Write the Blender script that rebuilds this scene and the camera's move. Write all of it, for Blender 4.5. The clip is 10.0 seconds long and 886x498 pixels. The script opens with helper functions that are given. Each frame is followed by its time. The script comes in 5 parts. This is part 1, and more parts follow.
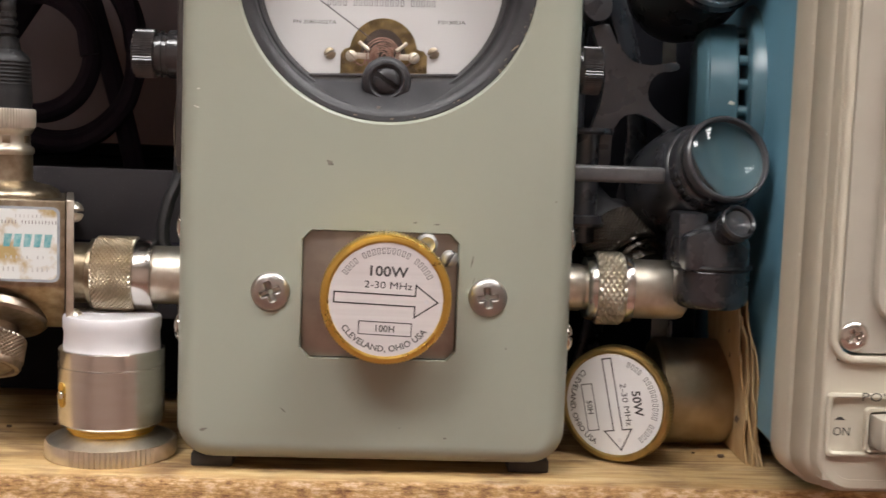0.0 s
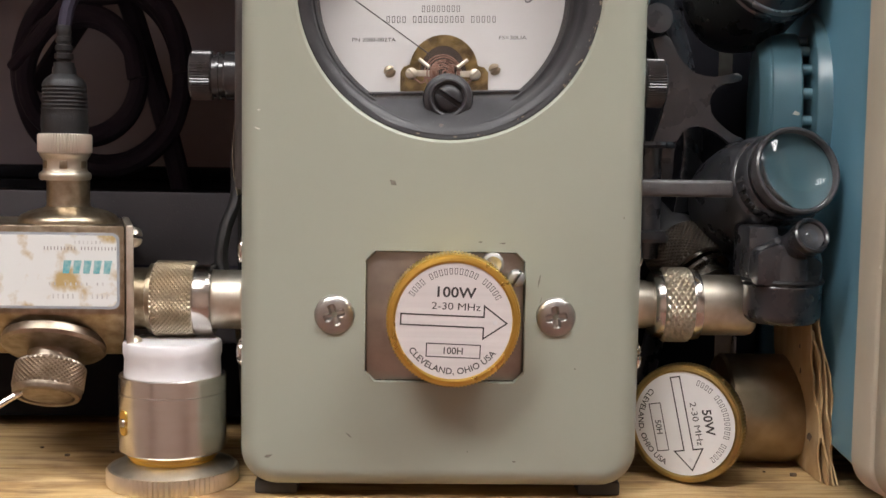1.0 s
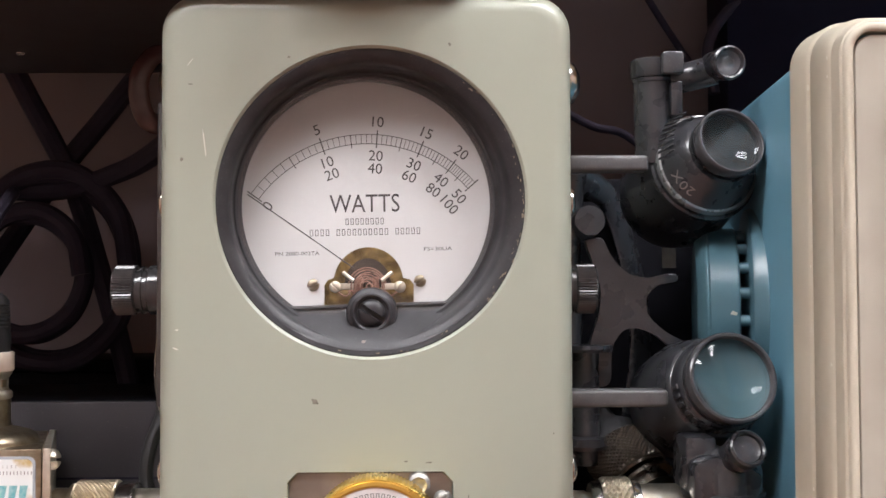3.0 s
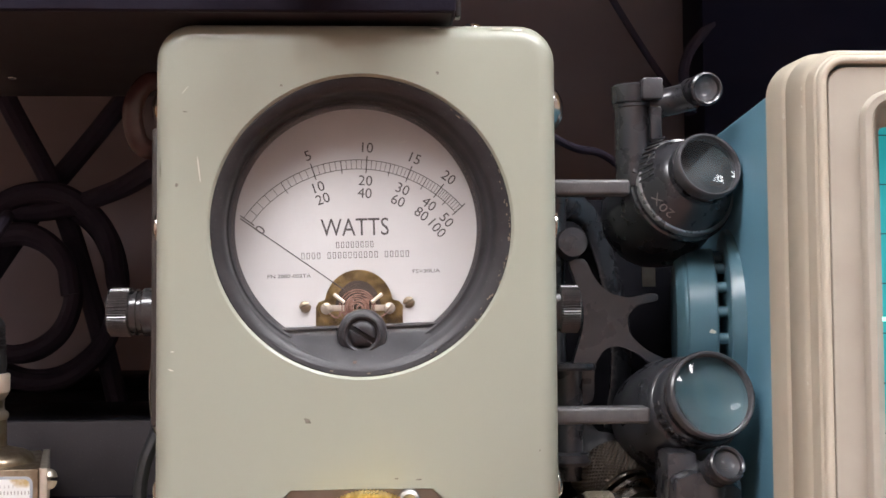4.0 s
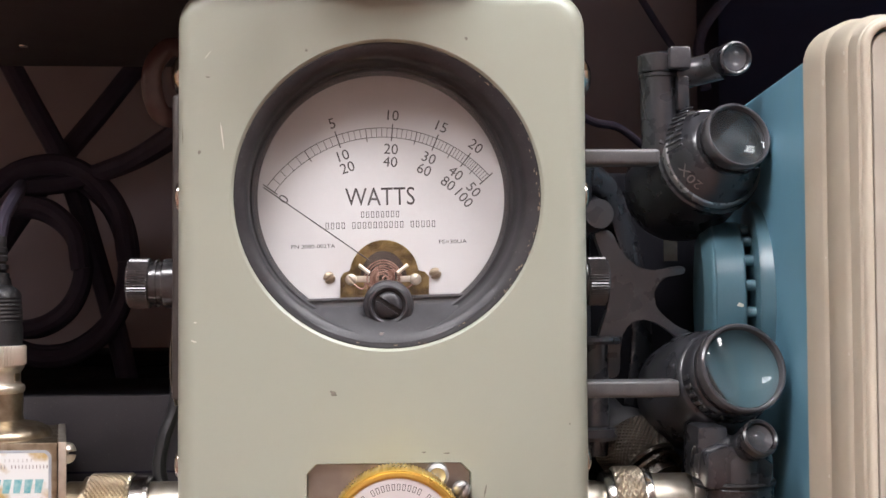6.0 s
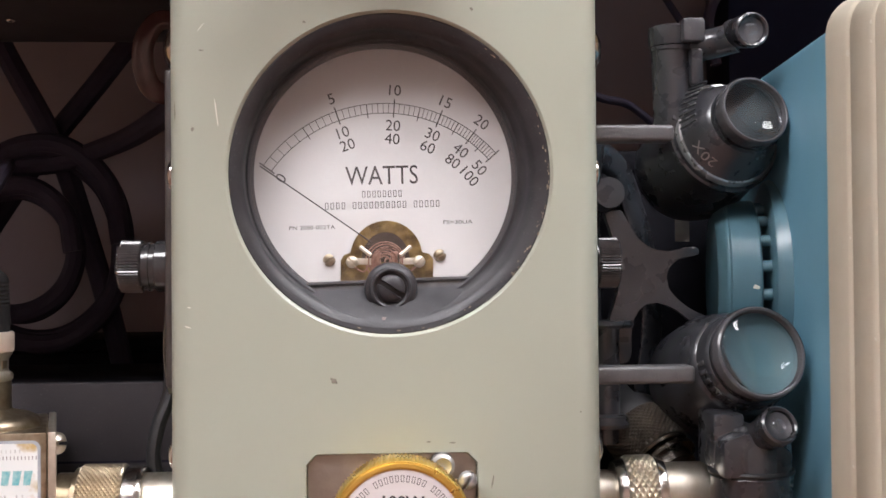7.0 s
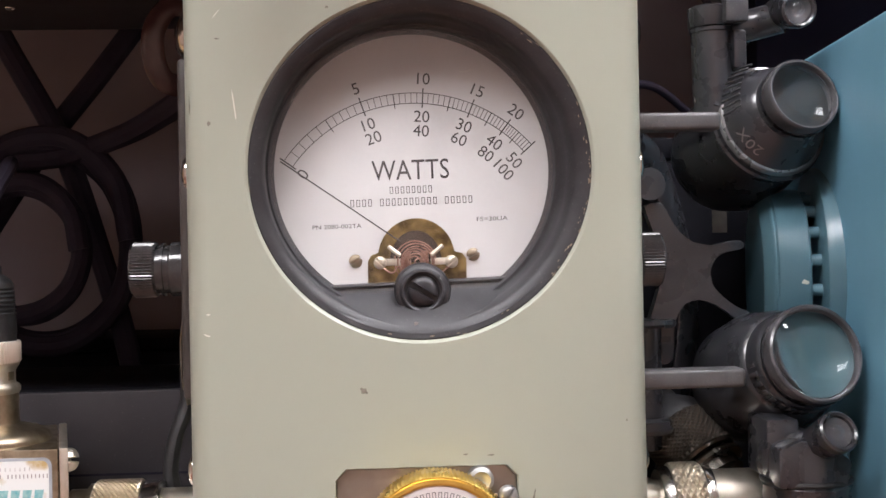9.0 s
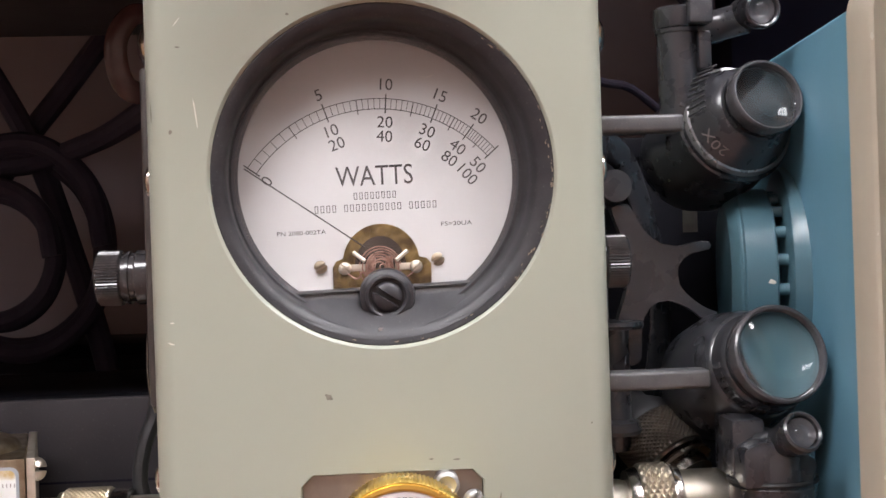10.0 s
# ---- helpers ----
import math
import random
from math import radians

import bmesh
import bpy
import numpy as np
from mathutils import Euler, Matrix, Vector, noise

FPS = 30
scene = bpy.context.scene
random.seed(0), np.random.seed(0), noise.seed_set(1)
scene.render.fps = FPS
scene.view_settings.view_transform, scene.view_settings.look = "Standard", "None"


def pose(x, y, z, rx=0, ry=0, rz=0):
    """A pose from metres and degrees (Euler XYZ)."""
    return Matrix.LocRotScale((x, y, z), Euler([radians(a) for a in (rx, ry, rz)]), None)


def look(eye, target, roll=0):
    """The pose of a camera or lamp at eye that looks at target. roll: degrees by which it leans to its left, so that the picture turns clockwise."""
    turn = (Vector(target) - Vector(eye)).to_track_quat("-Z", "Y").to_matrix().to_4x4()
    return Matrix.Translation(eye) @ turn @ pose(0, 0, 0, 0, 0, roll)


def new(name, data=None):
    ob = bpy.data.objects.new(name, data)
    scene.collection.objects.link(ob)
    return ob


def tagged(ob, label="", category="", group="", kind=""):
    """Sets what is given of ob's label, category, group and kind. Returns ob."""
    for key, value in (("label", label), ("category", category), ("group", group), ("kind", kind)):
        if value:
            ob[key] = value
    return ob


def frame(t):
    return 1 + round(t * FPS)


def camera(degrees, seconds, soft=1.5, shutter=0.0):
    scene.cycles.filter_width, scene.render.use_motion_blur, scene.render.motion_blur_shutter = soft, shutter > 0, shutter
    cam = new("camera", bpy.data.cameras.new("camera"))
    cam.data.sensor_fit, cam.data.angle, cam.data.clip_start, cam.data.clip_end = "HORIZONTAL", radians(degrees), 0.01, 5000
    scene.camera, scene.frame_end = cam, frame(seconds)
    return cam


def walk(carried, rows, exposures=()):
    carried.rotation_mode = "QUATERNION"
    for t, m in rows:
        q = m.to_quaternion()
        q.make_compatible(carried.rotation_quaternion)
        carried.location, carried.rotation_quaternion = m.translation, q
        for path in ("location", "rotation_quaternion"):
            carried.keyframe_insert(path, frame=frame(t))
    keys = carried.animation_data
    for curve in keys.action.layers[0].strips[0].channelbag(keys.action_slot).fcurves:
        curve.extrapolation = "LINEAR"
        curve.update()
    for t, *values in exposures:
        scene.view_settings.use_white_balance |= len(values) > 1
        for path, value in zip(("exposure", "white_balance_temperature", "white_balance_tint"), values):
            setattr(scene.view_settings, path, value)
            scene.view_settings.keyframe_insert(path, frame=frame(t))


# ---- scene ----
cam = camera(42.0, 10.0, shutter=0.4)

# camera: a phone held close in front of the shelf
PATH = [
    (0.0, look((0.00216, -0.29427, 0.08587), (0.01455, -0.04561, 0.06317), 2.03)),
    (0.5, look((-0.00542, -0.28348, 0.08246), (0.00316, -0.03455, 0.06102), 1.67)),
    (1.0, look((-0.00887, -0.28813, 0.08616), (-0.00111, -0.03901, 0.06667), 0.89)),
    (1.5, look((-0.00276, -0.28989, 0.09020), (0.00305, -0.04045, 0.07449), 0.08)),
    (1.7, look((-0.00121, -0.28970, 0.09661), (0.00415, -0.04012, 0.08657), 0.03)),
    (1.8, look((0.00007, -0.28954, 0.10190), (0.00506, -0.03985, 0.09656), -0.01)),
    (1.9, look((0.00153, -0.28937, 0.10790), (0.00608, -0.03954, 0.10787), -0.06)),
    (2.0, look((0.00272, -0.28922, 0.11284), (0.00693, -0.03929, 0.11718), -0.10)),
    (2.5, look((0.00639, -0.28300, 0.10892), (0.01197, -0.03322, 0.11798), -0.20)),
    (2.7, look((0.01129, -0.28105, 0.10611), (0.01647, -0.03128, 0.11531), -0.14)),
    (3.8, look((0.00920, -0.28839, 0.10909), (0.02193, -0.03892, 0.11926), -0.33)),
    (4.0, look((0.00749, -0.29015, 0.10934), (0.01954, -0.04071, 0.12086), -0.42)),
    (4.5, look((0.00075, -0.29203, 0.10836), (0.01268, -0.04256, 0.11962), -0.31)),
    (5.0, look((-0.00211, -0.28981, 0.10960), (0.00876, -0.04029, 0.12060), -0.25)),
    (5.5, look((-0.00213, -0.28953, 0.10836), (0.00986, -0.03999, 0.11762), -0.25)),
    (6.8, look((-0.00175, -0.27154, 0.10268), (0.01530, -0.02220, 0.10872), -0.37)),
    (7.0, look((-0.00230, -0.27121, 0.10596), (0.01198, -0.02165, 0.11034), -0.48)),
    (7.5, look((-0.00881, -0.26051, 0.10947), (0.00503, -0.01090, 0.11167), -0.54)),
    (8.0, look((-0.01264, -0.25244, 0.10953), (0.00088, -0.00281, 0.11046), -0.68)),
    (8.5, look((-0.01141, -0.25257, 0.10953), (0.00299, -0.00298, 0.11057), -0.88)),
    (9.0, look((-0.00942, -0.25333, 0.11068), (0.00520, -0.00376, 0.11077), -1.18)),
    (9.5, look((-0.00497, -0.25350, 0.10834), (0.00894, -0.00390, 0.10976), -1.61)),
    (10.0, look((-0.00247, -0.25428, 0.11276), (0.01326, -0.00477, 0.11175), -1.87)),
]
walk(cam, PATH, [(0.0, -0.18, 6780, 10), (1.5, -0.10, 6680, 10), (2.0, 0.19, 6530, 12), (10.0, 0.25, 6530, 14)])


# ---- light: ceiling lamps of the room, faint grey surroundings ----
world = bpy.data.worlds.new("room_air")
scene.world = world
world.use_nodes = True
world.node_tree.nodes["Background"].inputs[0].default_value = (0.9, 0.95, 1.0, 1)
world.node_tree.nodes["Background"].inputs[1].default_value = 0.05
LAMP_POWER = 23.0

# ---- materials ----
def pbr(name, c1, c2=None, rough=0.4, metal=0.0, scale=300.0, bump=0.0, fine=9.0, rvar=0.12, dust=0.0, stretch=(1, 1, 1),
        coat=0.0, spec=0.5, dustcol=(0.35, 0.33, 0.31), contrast=(0.35, 0.65)):
    """Two-scale noise in colour, roughness and relief, at real size (scale is per metre)."""
    m = bpy.data.materials.new(name)
    m.use_nodes = True
    t = m.node_tree
    N, L = t.nodes, t.links
    b = N["Principled BSDF"]
    tc = N.new("ShaderNodeTexCoord")
    mp = N.new("ShaderNodeMapping")
    mp.inputs["Scale"].default_value = stretch
    L.new(tc.outputs["Object"], mp.inputs["Vector"])
    n1 = N.new("ShaderNodeTexNoise")
    n1.inputs["Scale"].default_value, n1.inputs["Detail"].default_value = scale, 5
    n2 = N.new("ShaderNodeTexNoise")
    n2.inputs["Scale"].default_value, n2.inputs["Detail"].default_value = scale * fine, 3
    for n in (n1, n2):
        L.new(mp.outputs[0], n.inputs["Vector"])
    c2 = c2 or tuple(0.8 * v for v in c1)
    ramp = N.new("ShaderNodeValToRGB")
    ramp.color_ramp.elements[0].position, ramp.color_ramp.elements[1].position = contrast
    ramp.color_ramp.elements[0].color, ramp.color_ramp.elements[1].color = (*c1, 1), (*c2, 1)
    L.new(n1.outputs["Fac"], ramp.inputs["Fac"])
    col = ramp.outputs["Color"]
    if dust:
        r2 = N.new("ShaderNodeValToRGB")
        r2.color_ramp.elements[0].position, r2.color_ramp.elements[1].position = 0.66 - 0.1 * dust, 0.74
        r2.color_ramp.elements[0].color, r2.color_ramp.elements[1].color = (0, 0, 0, 1), (min(1, dust), 0, 0, 1)
        L.new(n2.outputs["Fac"], r2.inputs["Fac"])
        mx = N.new("ShaderNodeMix")
        mx.data_type = "RGBA"
        sep = N.new("ShaderNodeSeparateColor")
        L.new(r2.outputs["Color"], sep.inputs["Color"])
        L.new(sep.outputs["Red"], mx.inputs["Factor"])
        L.new(col, mx.inputs[6])
        mx.inputs[7].default_value = (*dustcol, 1)
        col = mx.outputs[2]
    L.new(col, b.inputs["Base Color"])
    mr = N.new("ShaderNodeMapRange")
    mr.inputs["To Min"].default_value, mr.inputs["To Max"].default_value = max(0.02, rough - rvar), min(1, rough + rvar)
    L.new(n1.outputs["Fac"], mr.inputs["Value"])
    L.new(mr.outputs["Result"], b.inputs["Roughness"])
    b.inputs["Metallic"].default_value = metal
    b.inputs["Coat Weight"].default_value = coat
    b.inputs["Specular IOR Level"].default_value = spec
    if bump:
        bp = N.new("ShaderNodeBump")
        bp.inputs["Strength"].default_value, bp.inputs["Distance"].default_value = bump, 0.0003
        L.new(n2.outputs["Fac"], bp.inputs["Height"])
        L.new(bp.outputs["Normal"], b.inputs["Normal"])
    return m


def glass(name, tint=(1, 1, 1), ior=1.45, rough=0.01):
    m = bpy.data.materials.new(name)
    m.use_nodes = True
    b = m.node_tree.nodes["Principled BSDF"]
    b.inputs["Base Color"].default_value = (*tint, 1)
    b.inputs["Transmission Weight"].default_value, b.inputs["IOR"].default_value = 1.0, ior
    b.inputs["Roughness"].default_value = rough
    return m


def glow(name, c, strength, base=(0.8, 0.8, 0.8)):
    m = bpy.data.materials.new(name)
    m.use_nodes = True
    b = m.node_tree.nodes["Principled BSDF"]
    b.inputs["Base Color"].default_value = (*base, 1)
    b.inputs["Emission Color"].default_value, b.inputs["Emission Strength"].default_value = (*c, 1), strength
    return m


SAGE = pbr("sage_enamel", (0.325, 0.344, 0.280), (0.338, 0.354, 0.289), 0.33, 0, 14, 0.0, 6, 0.0, coat=0.12, contrast=(0.1, 0.9))
CHIP = pbr("bare_chip", (0.20, 0.19, 0.15), (0.13, 0.12, 0.10), 0.6, 0, 900)
SCRATCH = pbr("pale_scratch", (0.66, 0.64, 0.56), (0.6, 0.58, 0.5), 0.6, 0, 900)
BEZEL = pbr("black_bakelite", (0.019, 0.018, 0.021), (0.030, 0.029, 0.032), 0.46, 0, 150, 0.08, 14, 0.06, dust=0.15)
RUBBER = pbr("black_rubber", (0.011, 0.011, 0.013), (0.019, 0.019, 0.020), 0.5, 0, 200, 0.2, 12, 0.1, dust=0.12)
PLASTIC = pbr("dusty_black_plastic", (0.024, 0.0245, 0.029), (0.037, 0.0375, 0.043), 0.28, 0, 160, 0.06, 26, 0.05, dust=0.3, contrast=(0.2, 1.0), coat=0.35, spec=0.6, dustcol=(0.26, 0.26, 0.27))
GREYPL = pbr("grey_plastic", (0.055, 0.055, 0.06), (0.085, 0.083, 0.09), 0.22, 0, 160, 0.06, 14, 0.1, dust=0.3)
ARMGREY = pbr("scuffed_grey_plastic", (0.075, 0.073, 0.076), (0.105, 0.102, 0.105), 0.36, 0, 260, 0.15, 9, 0.08, dust=0.3)
DIAL = pbr("dial_paint", (0.53, 0.512, 0.50), (0.51, 0.492, 0.48), 0.5, 0, 50, 0, 20, 0.05)
INK = pbr("black_ink", (0.035, 0.03, 0.03), (0.05, 0.045, 0.045), 0.6, 0, 400)
FAINT = pbr("faded_ink", (0.25, 0.22, 0.21), (0.32, 0.29, 0.28), 0.6, 0, 400)
BRASS = pbr("aged_brass", (0.34, 0.25, 0.10), (0.10, 0.07, 0.03), 0.36, 1, 330, 0.1)
COPPER = pbr("lacquered_copper_wire", (0.42, 0.25, 0.19), (0.24, 0.12, 0.09), 0.3, 0.6, 500, 0.3, 4)
GOLD = pbr("gold_anodised", (0.90, 0.63, 0.17), (0.84, 0.56, 0.14), 0.3, 1, 120, 0.02)
DULLGOLD = pbr("worn_gold_anodised", (0.52, 0.38, 0.15), (0.38, 0.28, 0.12), 0.36, 1, 200, 0.1)
PLATE = pbr("silver_label_foil", (0.74, 0.70, 0.69), (0.68, 0.64, 0.63), 0.42, 0.25, 90, 0.06, 20, 0.06, stretch=(0.15, 1, 6))
WHITELBL = pbr("white_label_foil", (0.80, 0.79, 0.78), (0.75, 0.74, 0.73), 0.5, 0.0, 90, 0.04, 20, 0.06)
PANEL = pbr("brushed_nickel_plate", (0.46, 0.42, 0.37), (0.38, 0.34, 0.30), 0.32, 1, 160, 0.12, 12, 0.08, dust=0.2)
CHROME = pbr("bright_nickel", (0.72, 0.69, 0.65), (0.62, 0.59, 0.55), 0.2, 1, 220, 0.05)
STEEL = pbr("dull_steel", (0.52, 0.50, 0.47), (0.42, 0.40, 0.38), 0.36, 1, 300, 0.05)
NICKEL = pbr("worn_nickel", (0.74, 0.69, 0.60), (0.60, 0.54, 0.44), 0.43, 1, 220, 0.08, 9, 0.1)
TARNISH = pbr("tarnished_brass_nickel", (0.47, 0.40, 0.30), (0.28, 0.22, 0.15), 0.36, 1, 260, 0.12, 8, 0.12)
ALU = pbr("turned_aluminium", (0.82, 0.80, 0.76), (0.78, 0.75, 0.70), 0.26, 1, 120, 0.05, 12, 0.02, stretch=(1, 1, 5))
PTFE = pbr("white_ptfe", (0.72, 0.70, 0.71), (0.68, 0.66, 0.67), 0.45, 0, 120, 0.1, 8)
CREAM = pbr("cream_plastic", (0.525, 0.482, 0.388), (0.49, 0.448, 0.358), 0.5, 0, 90, 0.12, 40, 0.05)
CREAM2 = pbr("beige_panel", (0.42, 0.39, 0.325), (0.39, 0.355, 0.295), 0.55, 0, 90, 0.12, 40, 0.05)
HUBTEAL = pbr("teal_green_enamel", (0.075, 0.155, 0.195), (0.085, 0.175, 0.215), 0.3, 0, 60, 0.08, 30, 0.06, dust=0.1)
TEAL = pbr("teal_enamel", (0.14, 0.325, 0.435), (0.158, 0.35, 0.465), 0.38, 0, 60, 0.08, 30, 0.06, dust=0.1)
CARD = pbr("brown_cardboard", (0.60, 0.43, 0.23), (0.48, 0.32, 0.155), 0.85, 0, 150, 0.4, 8, stretch=(1, 1, 0.35))
CARDINK = pbr("print_on_cardboard", (0.10, 0.07, 0.05), (0.2, 0.13, 0.08), 0.85, 0, 600)
WALL = pbr("dark_brown_wall", (0.165, 0.134, 0.146), (0.145, 0.117, 0.128), 0.75, 0, 20, 0.1, 20)
BLACKBOX = pbr("black_crackle_paint", (0.015, 0.013, 0.023), (0.020, 0.018, 0.030), 0.6, 0, 100, 0.3, 12, 0.08, spec=0.1)
DARKBOX = pbr("dark_grey_enamel", (0.037, 0.033, 0.037), (0.046, 0.041, 0.045), 0.5, 0, 60, 0.15, 30, 0.08, dust=0.1, spec=0.25)
# black boxes at the back, and the shaded body of the instrument case
MATTBLACK = pbr("matt_black_fill", (0.007, 0.007, 0.010), (0.010, 0.010, 0.014), 0.7, 0, 80, 0.1, 12, spec=0.1)
NAVY = pbr("dark_navy_enamel", (0.010, 0.010, 0.024), (0.013, 0.013, 0.028), 0.7, 0, 60, 0.1, 30, spec=0.1)
CABLE = pbr("black_cable_jacket", (0.036, 0.031, 0.048), (0.045, 0.040, 0.058), 0.7, 0, 100, 0.1, 10, spec=0.1)
LENS = glass("lens_glass", (0.93, 0.97, 0.98), 1.5)
PANE = glass("clear_pane", (1, 1, 1), 1.45)
CLEAR = glass("clear_plastic", (0.95, 0.95, 0.95), 1.45, 0.05)
SCREEN = glow("phosphor_screen", (0.0, 0.60, 0.66), 0.35, (0.02, 0.2, 0.2))
TRACE = glow("green_trace", (0.25, 1.0, 0.75), 0.9)
TUBE = glow("lamp_tube", (0.96, 0.97, 1.0), LAMP_POWER)
ROOMWALL = pbr("room_wall_paint", (0.52, 0.40, 0.34), (0.47, 0.36, 0.30), 0.8, 0, 3)
CEIL = pbr("ceiling_paint", (0.55, 0.52, 0.5), (0.5, 0.47, 0.45), 0.8, 0, 3)
CARPET = pbr("red_brown_carpet", (0.30, 0.165, 0.125), (0.24, 0.125, 0.095), 0.95, 0, 60, 0.5, 20)
WHITEMETAL = pbr("white_louvre", (0.75, 0.75, 0.74), (0.7, 0.7, 0.69), 0.4, 0, 20)


def wood_material():
    m = bpy.data.materials.new("worn_pine_shelf")
    m.use_nodes = True
    t = m.node_tree
    N, L = t.nodes, t.links
    b = N["Principled BSDF"]
    tc = N.new("ShaderNodeTexCoord")
    mp = N.new("ShaderNodeMapping")
    mp.inputs["Scale"].default_value = (0.12, 1, 1.4)
    L.new(tc.outputs["Object"], mp.inputs["Vector"])
    grain = N.new("ShaderNodeTexNoise")
    grain.inputs["Scale"].default_value, grain.inputs["Detail"].default_value, grain.inputs["Distortion"].default_value = 260, 8, 0.6
    blot = N.new("ShaderNodeTexNoise")
    blot.inputs["Scale"].default_value, blot.inputs["Detail"].default_value = 45, 4
    fine = N.new("ShaderNodeTexNoise")
    fine.inputs["Scale"].default_value, fine.inputs["Detail"].default_value = 1500, 4
    L.new(mp.outputs[0], grain.inputs["Vector"])
    L.new(tc.outputs["Object"], blot.inputs["Vector"])
    L.new(mp.outputs[0], fine.inputs["Vector"])
    r1 = N.new("ShaderNodeValToRGB")
    e = r1.color_ramp.elements
    e[0].position, e[1].position = 0.3, 0.7
    e[0].color, e[1].color = (0.24, 0.13, 0.05, 1), (0.60, 0.41, 0.19, 1)
    mid = e.new(0.47)
    mid.color = (0.48, 0.30, 0.125, 1)
    L.new(grain.outputs["Fac"], r1.inputs["Fac"])
    r2 = N.new("ShaderNodeValToRGB")
    r2.color_ramp.elements[0].position, r2.color_ramp.elements[1].position = 0.50, 0.66
    r2.color_ramp.elements[0].color, r2.color_ramp.elements[1].color = (0, 0, 0, 1), (0.75, 0.75, 0.75, 1)
    L.new(blot.outputs["Fac"], r2.inputs["Fac"])
    mx = N.new("ShaderNodeMix")
    mx.data_type = "RGBA"
    L.new(r2.outputs["Color"], mx.inputs["Factor"])
    L.new(r1.outputs["Color"], mx.inputs[6])
    mx.inputs[7].default_value = (0.17, 0.085, 0.045, 1)
    mp2 = N.new("ShaderNodeMapping")
    mp2.inputs["Scale"].default_value = (0.05, 0.5, 1.0)
    L.new(tc.outputs["Object"], mp2.inputs["Vector"])
    streak = N.new("ShaderNodeTexNoise")
    streak.inputs["Scale"].default_value, streak.inputs["Detail"].default_value, streak.inputs["Roughness"].default_value = 620, 6, 0.7
    L.new(mp2.outputs[0], streak.inputs["Vector"])
    r3 = N.new("ShaderNodeValToRGB")
    r3.color_ramp.elements[0].position, r3.color_ramp.elements[1].position = 0.46, 0.62
    r3.color_ramp.elements[0].color, r3.color_ramp.elements[1].color = (0, 0, 0, 1), (0.7, 0.7, 0.7, 1)
    L.new(streak.outputs["Fac"], r3.inputs["Fac"])
    mx2 = N.new("ShaderNodeMix")
    mx2.data_type = "RGBA"
    L.new(r3.outputs["Color"], mx2.inputs["Factor"])
    L.new(mx.outputs[2], mx2.inputs[6])
    mx2.inputs[7].default_value = (0.70, 0.52, 0.28, 1)
    sep = N.new("ShaderNodeSeparateXYZ")
    L.new(tc.outputs["Object"], sep.inputs[0])
    edge = N.new("ShaderNodeMapRange")
    edge.inputs["From Min"].default_value, edge.inputs["From Max"].default_value = -0.0016, -0.0024
    L.new(sep.outputs["Z"], edge.inputs["Value"])
    mp3 = N.new("ShaderNodeMapping")
    mp3.inputs["Scale"].default_value = (0.45, 1, 1)
    L.new(tc.outputs["Object"], mp3.inputs["Vector"])
    mott = N.new("ShaderNodeTexNoise")
    mott.inputs["Scale"].default_value, mott.inputs["Detail"].default_value, mott.inputs["Roughness"].default_value = 420, 5, 0.75
    L.new(mp3.outputs[0], mott.inputs["Vector"])
    r4 = N.new("ShaderNodeValToRGB")
    e4 = r4.color_ramp.elements
    e4[0].position, e4[1].position = 0.36, 0.62
    e4[0].color, e4[1].color = (0.22, 0.10, 0.045, 1), (0.78, 0.58, 0.38, 1)
    m4 = e4.new(0.5)
    m4.color = (0.55, 0.33, 0.13, 1)
    L.new(mott.outputs["Fac"], r4.inputs["Fac"])
    mx3 = N.new("ShaderNodeMix")
    mx3.data_type = "RGBA"
    L.new(edge.outputs["Result"], mx3.inputs["Factor"])
    L.new(mx2.outputs[2], mx3.inputs[6])
    L.new(r4.outputs["Color"], mx3.inputs[7])
    L.new(mx3.outputs[2], b.inputs["Base Color"])
    b.inputs["Roughness"].default_value = 0.6
    bp = N.new("ShaderNodeBump")
    bp.inputs["Strength"].default_value, bp.inputs["Distance"].default_value = 0.5, 0.0006
    add = N.new("ShaderNodeMath")
    L.new(grain.outputs["Fac"], add.inputs[0])
    L.new(fine.outputs["Fac"], add.inputs[1])
    L.new(add.outputs[0], bp.inputs["Height"])
    L.new(bp.outputs["Normal"], b.inputs["Normal"])
    return m


WOOD = wood_material()

# ---- mesh tools: all sizes below are in centimetres ----
CM = 0.01
FRONT = Matrix.Rotation(radians(90), 4, "X")       # local z (lathe axis) to -y, towards the room
ALONG_X = Matrix.Rotation(radians(90), 4, "Y")     # local z to +x


def at(x, y, z, M=None):
    return Matrix.Translation((x, y, z)) @ (M or Matrix())


def part(name, bm, material, parent=None, label="", angle=35, M=None):
    """One bmesh, in centimetres, as one mesh object under a thing or a part."""
    if M is not None:
        bmesh.ops.transform(bm, matrix=M, verts=bm.verts)
    bmesh.ops.recalc_face_normals(bm, faces=bm.faces)
    bmesh.ops.scale(bm, vec=(CM, CM, CM), verts=bm.verts)
    me = bpy.data.meshes.new(name)
    bm.to_mesh(me)
    bm.free()
    me.materials.append(material)
    me.polygons.foreach_set("use_smooth", [True] * len(me.polygons))
    me.set_sharp_from_angle(angle=radians(angle))
    ob = new(name, me)
    if parent:
        ob.parent = parent
    if label:
        ob["label"] = label
    return ob


def thing(name, x, y, z, label, category, group="", rot=None, kind=""):
    e = new(name)
    e.empty_display_size = 0.01
    e.matrix_world = Matrix.Translation((x * CM, y * CM, z * CM)) @ (rot or Matrix())
    return tagged(e, label, category, group, kind)


